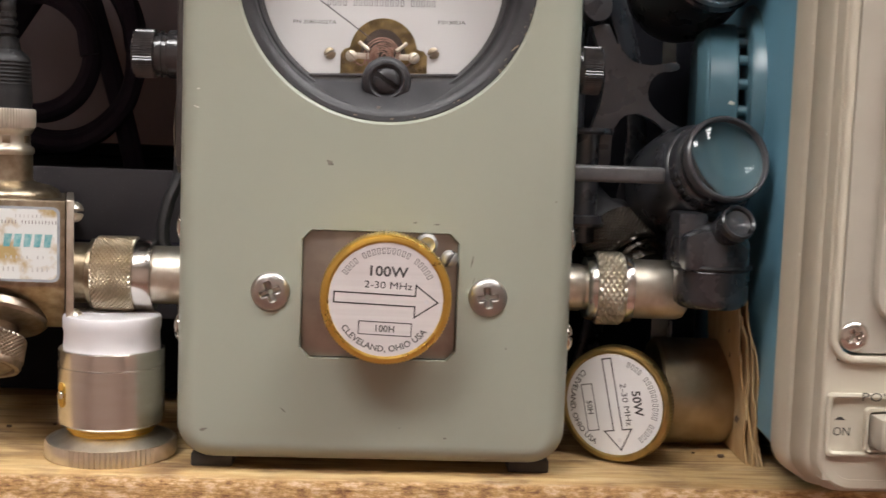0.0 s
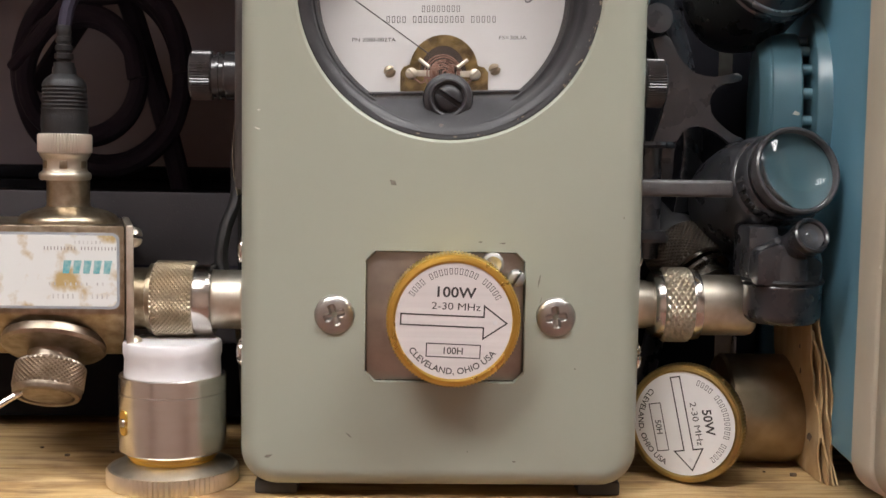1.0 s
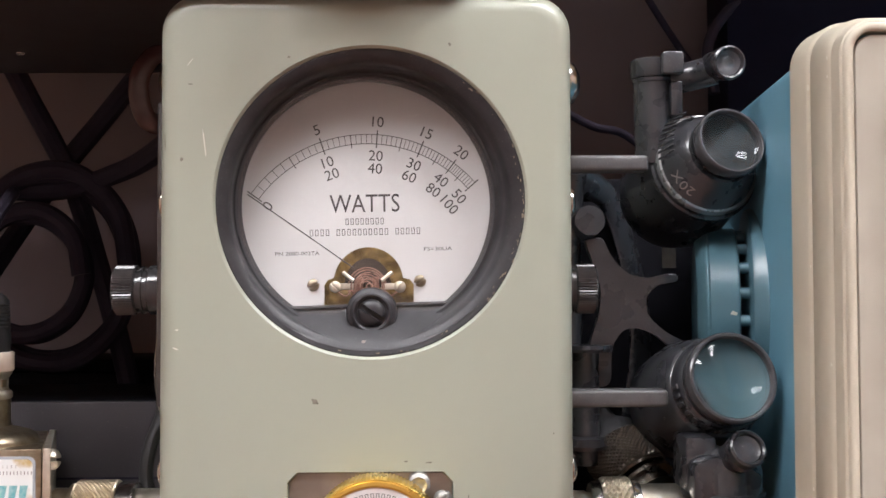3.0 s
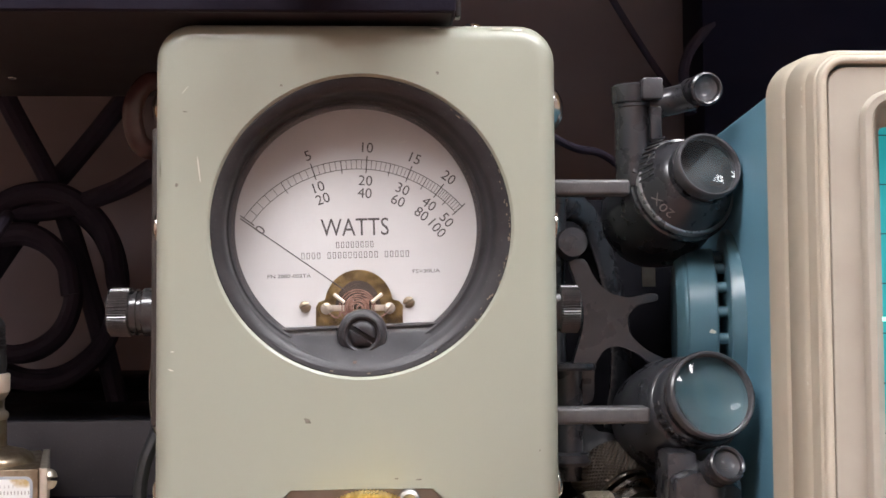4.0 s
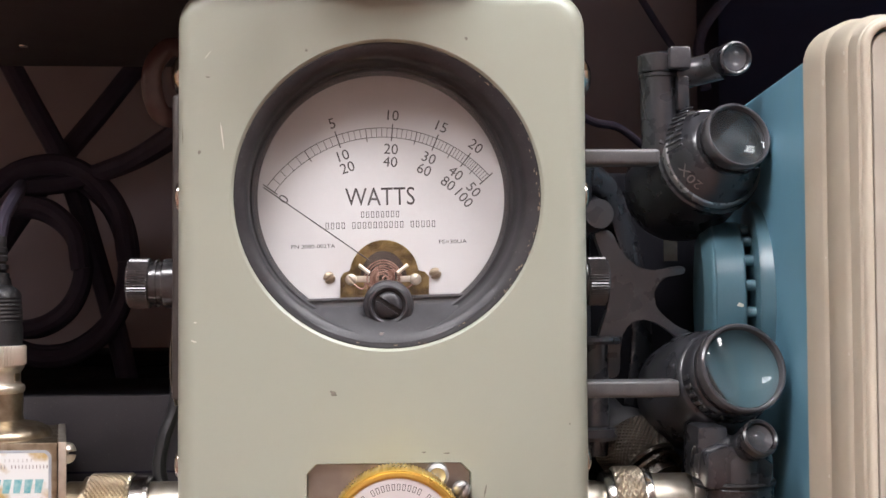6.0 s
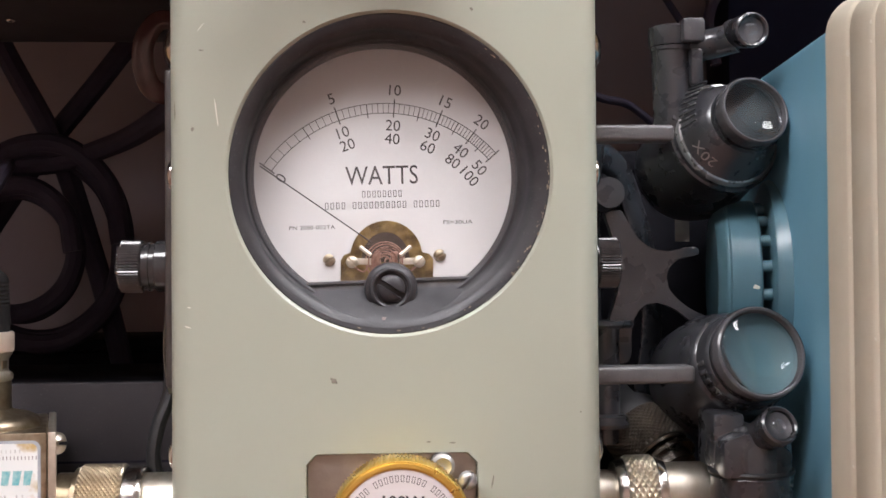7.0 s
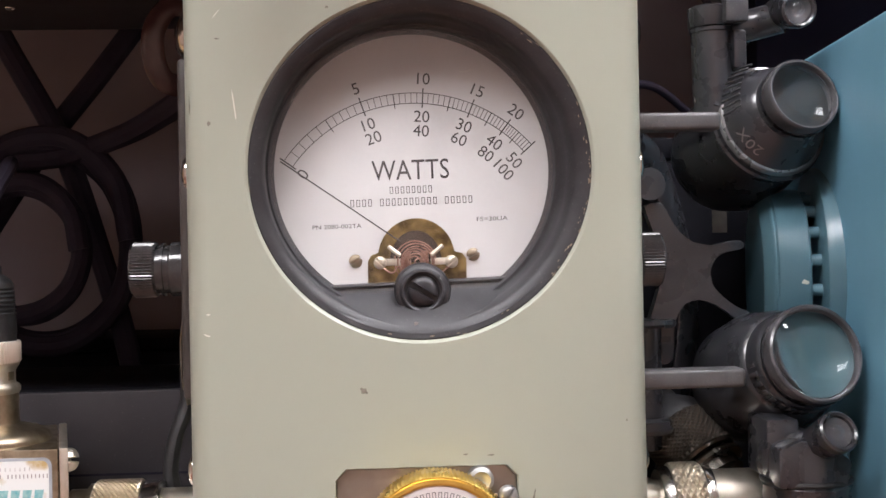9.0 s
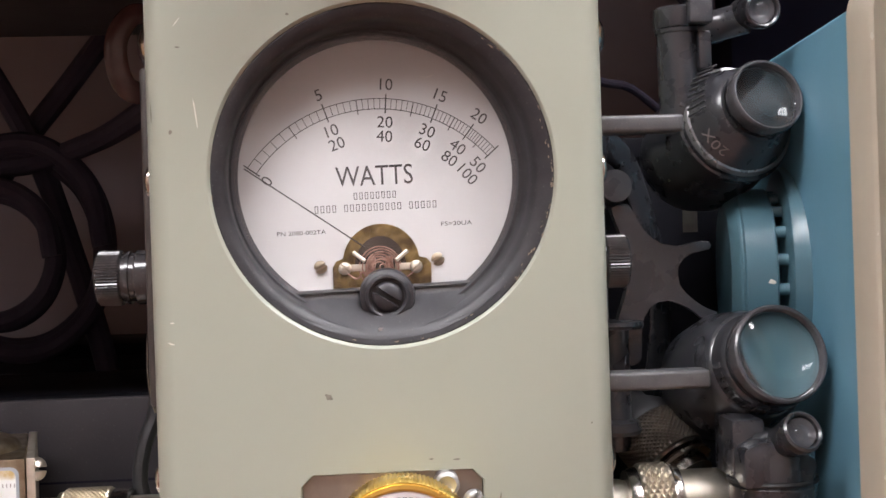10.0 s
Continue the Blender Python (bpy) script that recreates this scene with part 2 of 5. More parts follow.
def lathe(prof, n=48):
    """Revolve (radius, height) points round z; closed where the radius is 0."""
    bm = bmesh.new()
    rings = []
    for r, h in prof:
        if r <= 1e-6:
            rings.append([bm.verts.new((0, 0, h))])
        else:
            rings.append([bm.verts.new((r * math.cos(2 * math.pi * i / n), r * math.sin(2 * math.pi * i / n), h)) for i in range(n)])
    for a, b in zip(rings, rings[1:]):
        for i in range(n):
            j = (i + 1) % n
            if len(a) == 1 and len(b) > 1:
                bm.faces.new((a[0], b[i], b[j]))
            elif len(b) == 1 and len(a) > 1:
                bm.faces.new((a[i], a[j], b[0]))
            elif len(a) > 1:
                bm.faces.new((a[i], a[j], b[j], b[i]))
    return bm


def knurl(r, h0, h1, n=70, d=0.035, chamfer=0.05, bore=0.0):
    """A disc or ring with straight knurling on its rim."""
    bm = bmesh.new()
    c = chamfer
    prof = [(bore, h0, 0), (r - c, h0, 0), (r, h0 + c, d), (r, h1 - c, d), (r - c, h1, 0), (bore, h1, 0)]
    rings = []
    for rr, h, dd in prof:
        if rr <= 0:
            rings.append([bm.verts.new((0, 0, h))])
            continue
        rings.append([bm.verts.new(((rr - (dd if i % 2 else 0)) * math.cos(math.pi * i / n), (rr - (dd if i % 2 else 0)) * math.sin(math.pi * i / n), h)) for i in range(2 * n)])
    if bore > 0:
        rings.append(rings[0])
    for a, b in zip(rings, rings[1:]):
        for i in range(2 * n):
            j = (i + 1) % (2 * n)
            if len(a) == 1:
                bm.faces.new((a[0], b[i], b[j]))
            elif len(b) == 1:
                bm.faces.new((a[i], a[j], b[0]))
            else:
                bm.faces.new((a[i], a[j], b[j], b[i]))
    return bm


def diamond(r, h0, h1, n=40, rows=9, d=0.05):
    """A ring with diamond knurling: rows of small pyramids."""
    bm = bmesh.new()
    m = 2 * n
    R = []
    rows2 = 2 * rows
    for k in range(rows2 + 1):
        h = h0 + (h1 - h0) * k / rows2
        ring = []
        for i in range(m):
            up = (i + k) % 2 == 0 and 0 < k < rows2
            rr = r if up else r - d
            ring.append(bm.verts.new((rr * math.cos(2 * math.pi * i / m), rr * math.sin(2 * math.pi * i / m), h)))
        R.append(ring)
    for k in range(rows2):
        for i in range(m):
            j = (i + 1) % m
            a, b, c, e = R[k][i], R[k][j], R[k + 1][j], R[k + 1][i]
            if (i + k) % 2 == 0:
                bm.faces.new((a, b, c)), bm.faces.new((a, c, e))
            else:
                bm.faces.new((a, b, e)), bm.faces.new((b, c, e))
    for ring, h in ((R[0], h0), (R[-1], h1)):
        v = bm.verts.new((0, 0, h))
        for i in range(m):
            bm.faces.new((ring[i], ring[(i + 1) % m], v))
    return bm


def rbox(x0, x1, y0, y1, z0, z1, r=0.05, seg=2):
    bm = bmesh.new()
    bmesh.ops.create_cube(bm, size=1)
    for v in bm.verts:
        v.co = Vector(((x0 + x1) / 2 + v.co.x * (x1 - x0), (y0 + y1) / 2 + v.co.y * (y1 - y0), (z0 + z1) / 2 + v.co.z * (z1 - z0)))
    if r:
        bmesh.ops.bevel(bm, geom=list(bm.edges), offset=r, segments=seg, profile=0.5, affect="EDGES")
    return bm


def rr_loop(x0, x1, z0, z1, r, n=8):
    """A rounded rectangle, counter-clockwise."""
    out = []
    for cx, cz, a0 in ((x1 - r, z1 - r, 0), (x0 + r, z1 - r, 90), (x0 + r, z0 + r, 180), (x1 - r, z0 + r, 270)):
        for i in range(n + 1):
            a = radians(a0 + 90 * i / n)
            out.append((cx + r * math.cos(a), cz + r * math.sin(a)))
    return out


def loft(loops, cap0=True, cap1=True):
    bm = bmesh.new()
    R = [[bm.verts.new(p) for p in loop] for loop in loops]
    for a, b in zip(R, R[1:]):
        n = len(a)
        for i in range(n):
            bm.faces.new((a[i], a[(i + 1) % n], b[(i + 1) % n], b[i]))
    if cap0:
        bm.faces.new(R[0])
    if cap1:
        bm.faces.new(R[-1])
    return bm


def prism(pts, y0, y1, bevel=0.0, seg=2):
    """A polygon in x, z drawn out from y0 to y1."""
    bm = loft([[(x, y0, z) for x, z in pts], [(x, y1, z) for x, z in pts]])
    if bevel:
        bmesh.ops.bevel(bm, geom=list(bm.edges), offset=bevel, segments=seg, profile=0.5, affect="EDGES")
    return bm


def smooth_path(pts, steps=8):
    P = [Vector(p) for p in pts]
    P = [2 * P[0] - P[1]] + P + [2 * P[-1] - P[-2]]
    out = []
    for i in range(1, len(P) - 2):
        for k in range(steps):
            t = k / steps
            a, b, c, d = P[i - 1], P[i], P[i + 1], P[i + 2]
            out.append(0.5 * (2 * b + (c - a) * t + (2 * a - 5 * b + 4 * c - d) * t * t + (3 * b - a - 3 * c + d) * t ** 3))
    return out + [P[-2]]


def sweep(pts, r, n=10, steps=8, flat=1.0):
    """A cable along a smooth path through pts; flat < 1 squashes it into a strap."""
    path = smooth_path(pts, steps)
    bm = bmesh.new()
    up = Vector((0.13, 0.3, 1)).normalized()
    rings = []
    for i, p in enumerate(path):
        d = (path[min(i + 1, len(path) - 1)] - path[max(i - 1, 0)]).normalized()
        s = d.cross(up)
        s = s.normalized() if s.length > 1e-3 else Vector((1, 0, 0))
        u = s.cross(d)
        up = u
        rings.append([bm.verts.new(p + r * (math.cos(2 * math.pi * k / n) * s * flat + math.sin(2 * math.pi * k / n) * u)) for k in range(n)])
    for a, b in zip(rings, rings[1:]):
        for k in range(n):
            bm.faces.new((a[k], a[(k + 1) % n], b[(k + 1) % n], b[k]))
    bm.faces.new(rings[0]), bm.faces.new(rings[-1])
    return bm


def screw_head(R, h, kind="cross", turn=0.0):
    """A domed screw head with a sunken cross or slot, axis z."""
    bm = bmesh.new()
    n, rings = 64, 16
    ct, st = math.cos(radians(turn)), math.sin(radians(turn))
    prev = None
    for k in range(rings + 1):
        q = k / rings
        ring = []
        for i in range(1 if k == 0 else n):
            a = 2 * math.pi * i / n
            x, y = R * q * math.cos(a), R * q * math.sin(a)
            z = h * math.sqrt(max(0.0, 1 - 0.97 * q ** 2.6))
            u, v = x * ct + y * st, -x * st + y * ct
            if kind == "cross":
                dip = max(0.0, 1 - max(min(abs(u), abs(v)) / (0.17 * R), (q / 0.55) ** 6))
                z -= min(1.0, 2.5 * dip) * 1.1 * h * (1 - 0.6 * q)
            else:
                z -= (0.85 * h if abs(v) < 0.17 * R else 0)
            ring.append(bm.verts.new((x, y, z)))
        if prev is not None:
            for i in range(n):
                j = (i + 1) % n
                if len(prev) == 1:
                    bm.faces.new((prev[0], ring[i], ring[j]))
                else:
                    bm.faces.new((prev[i], prev[j], ring[j], ring[i]))
        prev = ring
    low = [bm.verts.new((v.co.x, v.co.y, -0.1 * h)) for v in prev]
    for i in range(n):
        bm.faces.new((prev[i], prev[(i + 1) % n], low[(i + 1) % n], low[i]))
    return bm


# lettering: flat meshes in x, z, facing the room
CAP = [0.0]


def raw_text(s, bold=0.0):
    c = bpy.data.curves.new("lettering", "FONT")
    c.body, c.size, c.resolution_u, c.offset = s, 1.0, 3, bold
    o = new("lettering", c)
    bpy.context.view_layer.update()
    me = bpy.data.meshes.new_from_object(o.evaluated_get(bpy.context.evaluated_depsgraph_get()))
    bm = bmesh.new()
    bm.from_mesh(me)
    bpy.data.objects.remove(o)
    bpy.data.curves.remove(c)
    bpy.data.meshes.remove(me)
    return bm


def lettering(s, cap, width=None, bold=0.0):
    """The words as a flat mesh round the origin, in x (right) and y (up), cap high."""
    if not CAP[0]:
        t = raw_text("H")
        CAP[0] = max(v.co.y for v in t.verts)
        t.free()
    bm = raw_text(s, bold)
    x0, x1 = min(v.co.x for v in bm.verts), max(v.co.x for v in bm.verts)
    k = cap / CAP[0]
    kx = width / (x1 - x0) if width else k
    for v in bm.verts:
        v.co = Vector(((v.co.x - (x0 + x1) / 2) * kx, v.co.y * k - cap / 2, 0))
    return bm


def bars(words, cap, width):
    """Plain bars in place of a maker's name: one small block for each character."""
    bm = bmesh.new()
    n = sum(words) + len(words) - 1
    step = width / n
    x = -width / 2
    for w in words:
        for _ in range(w):
            v = [bm.verts.new((x + a * step, b * cap, 0)) for a, b in ((0.3, -0.5), (0.58, -0.5), (0.58, 0.5), (0.3, 0.5))]
            bm.faces.new(v)
            x += step
        x += step
    return bm


def boxes(words, cap, width):
    """Plain hollow boxes in place of a maker's name, one for each character."""
    bm = bmesh.new()
    step = width / (sum(words) + len(words) - 1)
    x, w, st = -width / 2, 0.30 * width / (sum(words) + len(words) - 1), 0.09 * cap
    for n in words:
        for _ in range(n):
            c = x + step / 2
            o = [bm.verts.new((c + a * w, b * cap / 2, 0)) for a, b in ((-1, -1), (1, -1), (1, 1), (-1, 1))]
            q = [bm.verts.new((c + a * (w - st), b * (cap / 2 - st), 0)) for a, b in ((-1, -1), (1, -1), (1, 1), (-1, 1))]
            for i in range(4):
                bm.faces.new((o[i], o[(i + 1) % 4], q[(i + 1) % 4], q[i]))
            x += step
        x += step
    return bm


def bend(bm, R, mid, inward=False):
    """Bend flat lettering round a circle of radius R, its middle at the angle mid (degrees from +x)."""
    bmesh.ops.subdivide_edges(bm, edges=[e for e in bm.edges if abs(e.verts[0].co.x - e.verts[1].co.x) > 0.4], cuts=4)
    for v in bm.verts:
        x, y = v.co.x, v.co.y
        a = radians(mid) + (x / R if inward else -x / R)
        rr = R - y if inward else R + y
        v.co = Vector((rr * math.cos(a), rr * math.sin(a), 0))
    return bm


def place(bm, x, y, z, turn=0.0):
    """Set flat lettering upright at x, y, z, turned counter-clockwise as seen from the room."""
    return at(x, y, z) @ FRONT @ Matrix.Rotation(radians(turn), 4, "Z")


def outline(pts, w):
    """A closed line of width w along a polygon in x, y."""
    bm = bmesh.new()
    n = len(pts)
    P = [Vector((*p, 0)) for p in pts]
    inn, out = [], []
    for i in range(n):
        d0, d1 = (P[i] - P[i - 1]).normalized(), (P[(i + 1) % n] - P[i]).normalized()
        n0, n1 = Vector((-d0.y, d0.x, 0)), Vector((-d1.y, d1.x, 0))
        m = (n0 + n1).normalized()
        k = (w / 2) / max(0.35, m.dot(n0))
        inn.append(bm.verts.new(P[i] + m * k)), out.append(bm.verts.new(P[i] - m * k))
    for i in range(n):
        j = (i + 1) % n
        bm.faces.new((inn[i], inn[j], out[j], out[i]))
    return bm


# ---- structure ----
SHELF = -0.10   # top of the shelf board


def shelf_board():
    """A sawn board: worn, splintered front edge with small bites out of its arris."""
    bm = bmesh.new()
    n = 900
    rows = []
    for i in range(n + 1):
        x = -60 + 120 * i / n
        f = -0.22 + 0.10 * noise.noise((x * 0.22, 3.1, 0)) + 0.05 * noise.noise((x * 0.9, 7.7, 0))
        bite = max(0.0, noise.noise((x * 0.7, 1.3, 5))) * 0.10 + max(0.0, noise.noise((x * 3.1, 4.4, 2)) - 0.2) * 0.16
        saw = [0.035 * noise.noise((x * 2.2, 9.0 + k, 2)) + 0.018 * noise.noise((x * 7.0, 3.0 + k, 6)) for k in range(5)]
        rows.append([bm.verts.new(p) for p in ((x, 24, SHELF), (x, f + 0.45, SHELF), (x, f + 0.16 + bite, SHELF - 0.01), (x, f + 0.05 + saw[0], SHELF - 0.06 - bite * 0.6), (x, f + saw[1], SHELF - 0.17 - bite),
                                               (x, f + saw[2], SHELF - 0.42), (x, f + saw[3], SHELF - 0.75), (x, f + saw[4], SHELF - 1.2), (x, f, SHELF - 1.9), (x, 24, SHELF - 1.9))])
    m = len(rows[0])
    for a, b in zip(rows, rows[1:]):
        for k in range(m):
            bm.faces.new((a[k], b[k], b[(k + 1) % m], a[(k + 1) % m]))
    bm.faces.new(rows[0]), bm.faces.new(rows[-1])
    return bm


tagged(part("shelf", shelf_board(), WOOD), "worn pine shelf board with a rough stained front edge", "shelf", kind="structure")
tagged(part("wall_back", rbox(-60, 60, 24, 26, -90, 160, 0), WALL), "dark brown wall behind the shelf", "wall", kind="structure")
# unseen board, added to block the ceiling light from the back wall
tagged(part("shade_shelf", rbox(-60, 60, -1, 24, 38, 40, 0.1), WOOD), "unseen wooden board added overhead to shade the back wall", "shelf", kind="structure")
tagged(part("side_left", rbox(-62, -60, -1, 24, -2, 40, 0.1), WOOD), "wooden upright of the shelf", "shelf", kind="structure")
tagged(part("side_right", rbox(60, 62, -1, 24, -2, 40, 0.1), WOOD), "wooden upright of the shelf", "shelf", kind="structure")
tagged(part("wall_left", rbox(-205, -200, -260, 26, -90, 160, 0), ROOMWALL), "plain warm beige room wall", "wall", kind="structure")
tagged(part("wall_right", rbox(200, 205, -260, 26, -90, 160, 0), ROOMWALL), "plain warm beige room wall", "wall", kind="structure")
tagged(part("wall_front", rbox(-205, 205, -265, -260, -90, 160, 0), ROOMWALL), "plain warm beige room wall", "wall", kind="structure")
tagged(part("floor", rbox(-205, 205, -265, 26, -95, -90, 0), CARPET), "reddish brown carpet floor", "floor", kind="structure")
tagged(part("ceiling", rbox(-205, 205, -265, 26, 160, 165, 0), CEIL), "white painted ceiling", "ceiling", kind="structure")


def ceiling_lamp(x, y):
    lamp = thing("ceiling_light", x, y, 160, "white louvred fluorescent ceiling light with bright tubes", "ceiling light", "ceiling lights")
    part("housing", loft([[(a, b, h) for a, b in rr_loop(-62, 62, -30, 30, 1)] for h in (0, -6)], True, False), WHITEMETAL, lamp)
    for i in range(3):
        part("tube", rbox(-58, 58, -26.5 + 18 * i, -10.5 + 18 * i, -4, -2, 0.5), TUBE, lamp)
    for i in range(9):
        part("louvre", rbox(-60 + 15 * i - 0.1, -60 + 15 * i + 0.1, -28, 28, -6, -4.5, 0), WHITEMETAL, lamp)
    return lamp


ceiling_lamp(-68, -106)
ceiling_lamp(85, -62)

# ---- the wattmeter ----
CASE_B, CASE_T = 0.24, 18.05
watt = thing("wattmeter", 0, 0, 0, "sage green enamelled wattmeter with round dial, standing on the shelf", "wattmeter")
MX, MZ, MR = 0.10, 12.87, 3.86   # the round opening


def case_shell():
    """Front with a round and a square opening, rolled edges, slightly flared sides."""
    bm = bmesh.new()

    def ring(inset, y, flare=0.0):
        f = flare
        return [bm.verts.new((x, y, z)) for x, z in rr_loop(-5.08 - f + inset, 5.08 + f - inset, CASE_B + inset, CASE_T + f - inset, max(0.95 - inset * 0.8, 0.3))]
    r = 0.5
    rings = []
    for k in range(7):
        a = radians(90 * k / 6)
        rings.append(ring(r * (1 - math.sin(a)), r * (1 - math.cos(a))))
    rings.append(ring(0, 4.5, 0.03))
    rings.append(ring(0, 8.6, 0.06))
    for a, b in zip(rings, rings[1:]):
        n = len(a)
        for i in range(n):
            bm.faces.new((a[i], a[(i + 1) % n], b[(i + 1) % n], b[i]))
    bm.faces.new(rings[-1])
    # the face between the outer loop and the two openings
    circ = [bm.verts.new((MX + MR * math.cos(2 * math.pi * i / 96), 0, MZ + MR * math.sin(2 * math.pi * i / 96))) for i in range(96)]
    sq = [(-1.68, 6.30), (1.86, 6.30), (2.11, 6.05), (2.11, 3.22), (1.86, 2.97), (-1.68, 2.97), (-1.93, 3.22), (-1.93, 6.05)]
    square = [bm.verts.new((x, 0, z)) for x, z in sq]
    edges = []
    for loop in (rings[0], circ, square):
        for i in range(len(loop)):
            e = bm.edges.get((loop[i], loop[(i + 1) % len(loop)])) or bm.edges.new((loop[i], loop[(i + 1) % len(loop)]))
            edges.append(e)
    bmesh.ops.triangle_fill(bm, use_beauty=True, use_dissolve=False, edges=edges)
    # drop what was filled inside the openings
    dead = []
    for f in bm.faces:
        c = f.calc_center_median()
        if abs(c.y) < 1e-6:
            if math.hypot(c.x - MX, c.z - MZ) < MR * 0.995 or (-1.93 < c.x < 2.11 and 2.97 < c.z < 6.30 and abs(c.x - 0.09) + abs(c.z - 4.63) < 3.45):
                dead.append(f)
    bmesh.ops.delete(bm, geom=dead, context="FACES_ONLY")
    # rolled-in lips of the openings
    for loop, cx, cz, grow, deep in ((circ, MX, MZ, -0.07, 0.35), (square, 0.09, 4.63, -0.03, 0.16)):
        prev = loop
        for q, y in ((0.35, 0.015), (1.0, 0.07), (1.0, deep)):
            nxt = []
            for v in loop:
                d = Vector((v.co.x - cx, 0, v.co.z - cz)).normalized() * grow * q
                nxt.append(bm.verts.new((v.co.x + d.x, y, v.co.z + d.z)))
            for i in range(len(loop)):
                j = (i + 1) % len(loop)
                bm.faces.new((prev[i], prev[j], nxt[j], nxt[i]))
            prev = nxt
    return bm


part("case", case_shell(), SAGE, watt, "sage green enamelled metal case, chipped at the edges", angle=28)
FOOTGREY = pbr("dull_grey_rubber", (0.045, 0.04, 0.036), (0.065, 0.058, 0.05), 0.7, 0, 200, 0.2)
for x, y in ((-4.2, 1.2), (4.2, 1.2), (-4.25, 7.2), (4.2, 7.2)):
    part("foot", rbox(x - 0.55, x + 0.55, y - 0.6, y + 0.6, SHELF, CASE_B + 0.02, 0.06), FOOTGREY, watt)
for x, t in ((-2.69, 20), (2.88, 8)):
    part("face_screw", screw_head(0.50, 0.17, "cross", t), STEEL, watt, "domed cross-head screw", angle=50, M=at(x, 0, 4.68) @ FRONT)

# chips and scratches in the paint
def blotch(r, seed, squash=1.0):
    bm = bmesh.new()
    v = [bm.verts.new((r * (0.7 + 0.6 * noise.noise((math.cos(6.283 * i / 14) + seed, math.sin(6.283 * i / 14), seed))) * math.cos(6.283 * i / 14),
                       squash * r * (0.7 + 0.6 * noise.noise((math.cos(6.283 * i / 14) + seed, math.sin(6.283 * i / 14), seed + 4))) * math.sin(6.283 * i / 14), 0)) for i in range(14)]
    bm.faces.new(v)
    return bm


for i, (x, z, r, q, turn, dark) in enumerate(((-1.25, 8.0, 0.09, 1.3, 70, 1), (3.4, 3.35, 0.035, 1, 0, 1), (0.95, 6.55, 0.09, 0.3, 0, 1), (1.5, 6.52, 0.12, 0.2, 5, 1), (2.45, 5.6, 0.2, 0.12, 80, 1),
                                             (2.5, 5.1, 0.12, 0.12, 75, 1), (-4.35, 1.05, 0.13, 0.4, 10, 1), (1.9, 0.95, 0.06, 0.6, 0, 1), (-1.9, 16.42, 0.05, 0.8, 0, 1), (2.05, 15.0 + 1.75, 0.05, 1, 0, 1),
                                             (-3.95, 14.3, 0.42, 0.05, 97, 0), (-4.3, 16.3, 0.2, 0.07, 50, 0), (-4.62, 9.3, 0.1, 0.25, -20, 0), (-4.6, 9.75, 0.07, 0.3, 0, 0), (-4.3, 15.75, 0.09, 0.25, 0, 1),
                                             (-4.5, 13.9, 0.05, 1.5, 0, 1), (4.55, 7.2, 0.03, 1, 0, 1), (-2.3, 1.6, 0.12, 0.2, 140, 1), (0.7, 1.2, 0.03, 1, 0, 1))):
    b = blotch(r, i * 3.7, q)
    part("paint_chip" if dark else "scratch", b, CHIP if dark else SCRATCH, watt, M=place(b, x, -0.004, z, turn))
for i, (x, y, z, r, sq, ax) in enumerate(((2.0, 0.14, 17.88, 0.16, 0.35, -50), (3.6, 0.14, 17.88, 0.2, 0.3, -50), (4.1, 0.15, 17.86, 0.18, 0.6, -50), (4.45, 0.3, 17.75, 0.2, 0.8, -40))):
    b = blotch(r, 50 + i, sq)
    part("paint_chip", b, SCRATCH, watt, M=at(x, y - 0.03, z + 0.03) @ Matrix.Rotation(radians(ax + 90), 4, "X"))
b = blotch(0.32, 77, 0.11)
part("paint_chip", b, CHIP, watt, M=at(-4.93, 0.13, 14.35) @ Matrix.Rotation(radians(-58), 4, "Z") @ FRONT @ Matrix.Rotation(radians(93), 4, "Z"))

# side screws, strap studs and knobs
KNOB = pbr("glossy_black_plastic", (0.028, 0.027, 0.029), (0.05, 0.048, 0.05), 0.2, 0, 200, 0.05, 12, 0.06, dust=0.2, coat=0.3)
for s, x in ((-1, -5.12), (1, 5.12)):
    side = ALONG_X if s > 0 else Matrix.Rotation(radians(-90), 4, "Y")
    part("strap_stud", lathe([(0.64, 0), (0.64, 0.12), (0.55, 0.32), (0.3, 0.47), (0, 0.5)], 32), CHROME, watt, "polished domed stud", M=at(x, 2.6, 16.25) @ side)
    part("side_screw", screw_head(0.36, 0.13, "slot", 30), CHROME, watt, M=at(x, 0.95, 12.9) @ side)
    part("side_screw", screw_head(0.36, 0.15, "slot", 70), CHROME, watt, M=at(x, 0.95, 3.55) @ side)
    part("side_screw", screw_head(0.36, 0.15, "slot", 10), CHROME, watt, M=at(x, 1.1, 6.2) @ side)
    far = 1.0 if s < 0 else 0.3
    knob = part("side_knob", lathe([(0, 0), (0.60, 0), (0.64, 0.04), (0.65, 0.12), (0.65, 0.62 * far), (0.62, 0.66 * far), (0.57, 0.67 * far), (0.57, 0.78 * far), (0.63, 0.79 * far), (0.63, 0.86 * far), (0.57, 0.87 * far), (0.57, 1.0 * far), (0, 1.0 * far)], 40), KNOB, watt, "glossy black knob with a knurled grip", M=at(x, 2.4, 10.73) @ side)
    part("grip", knurl(0.66, 0.97 * far, (1.56 if s < 0 else 0.85), 56, 0.03, 0.05), KNOB, knob, M=at(x, 2.4, 10.73) @ side)
for x, y in ((3.05, 1.4), (-2.4, 2.9)):
    part("top_screw", screw_head(0.34, 0.28, "slot", 20), CHROME, watt, M=at(x, y, CASE_T + 0.02))
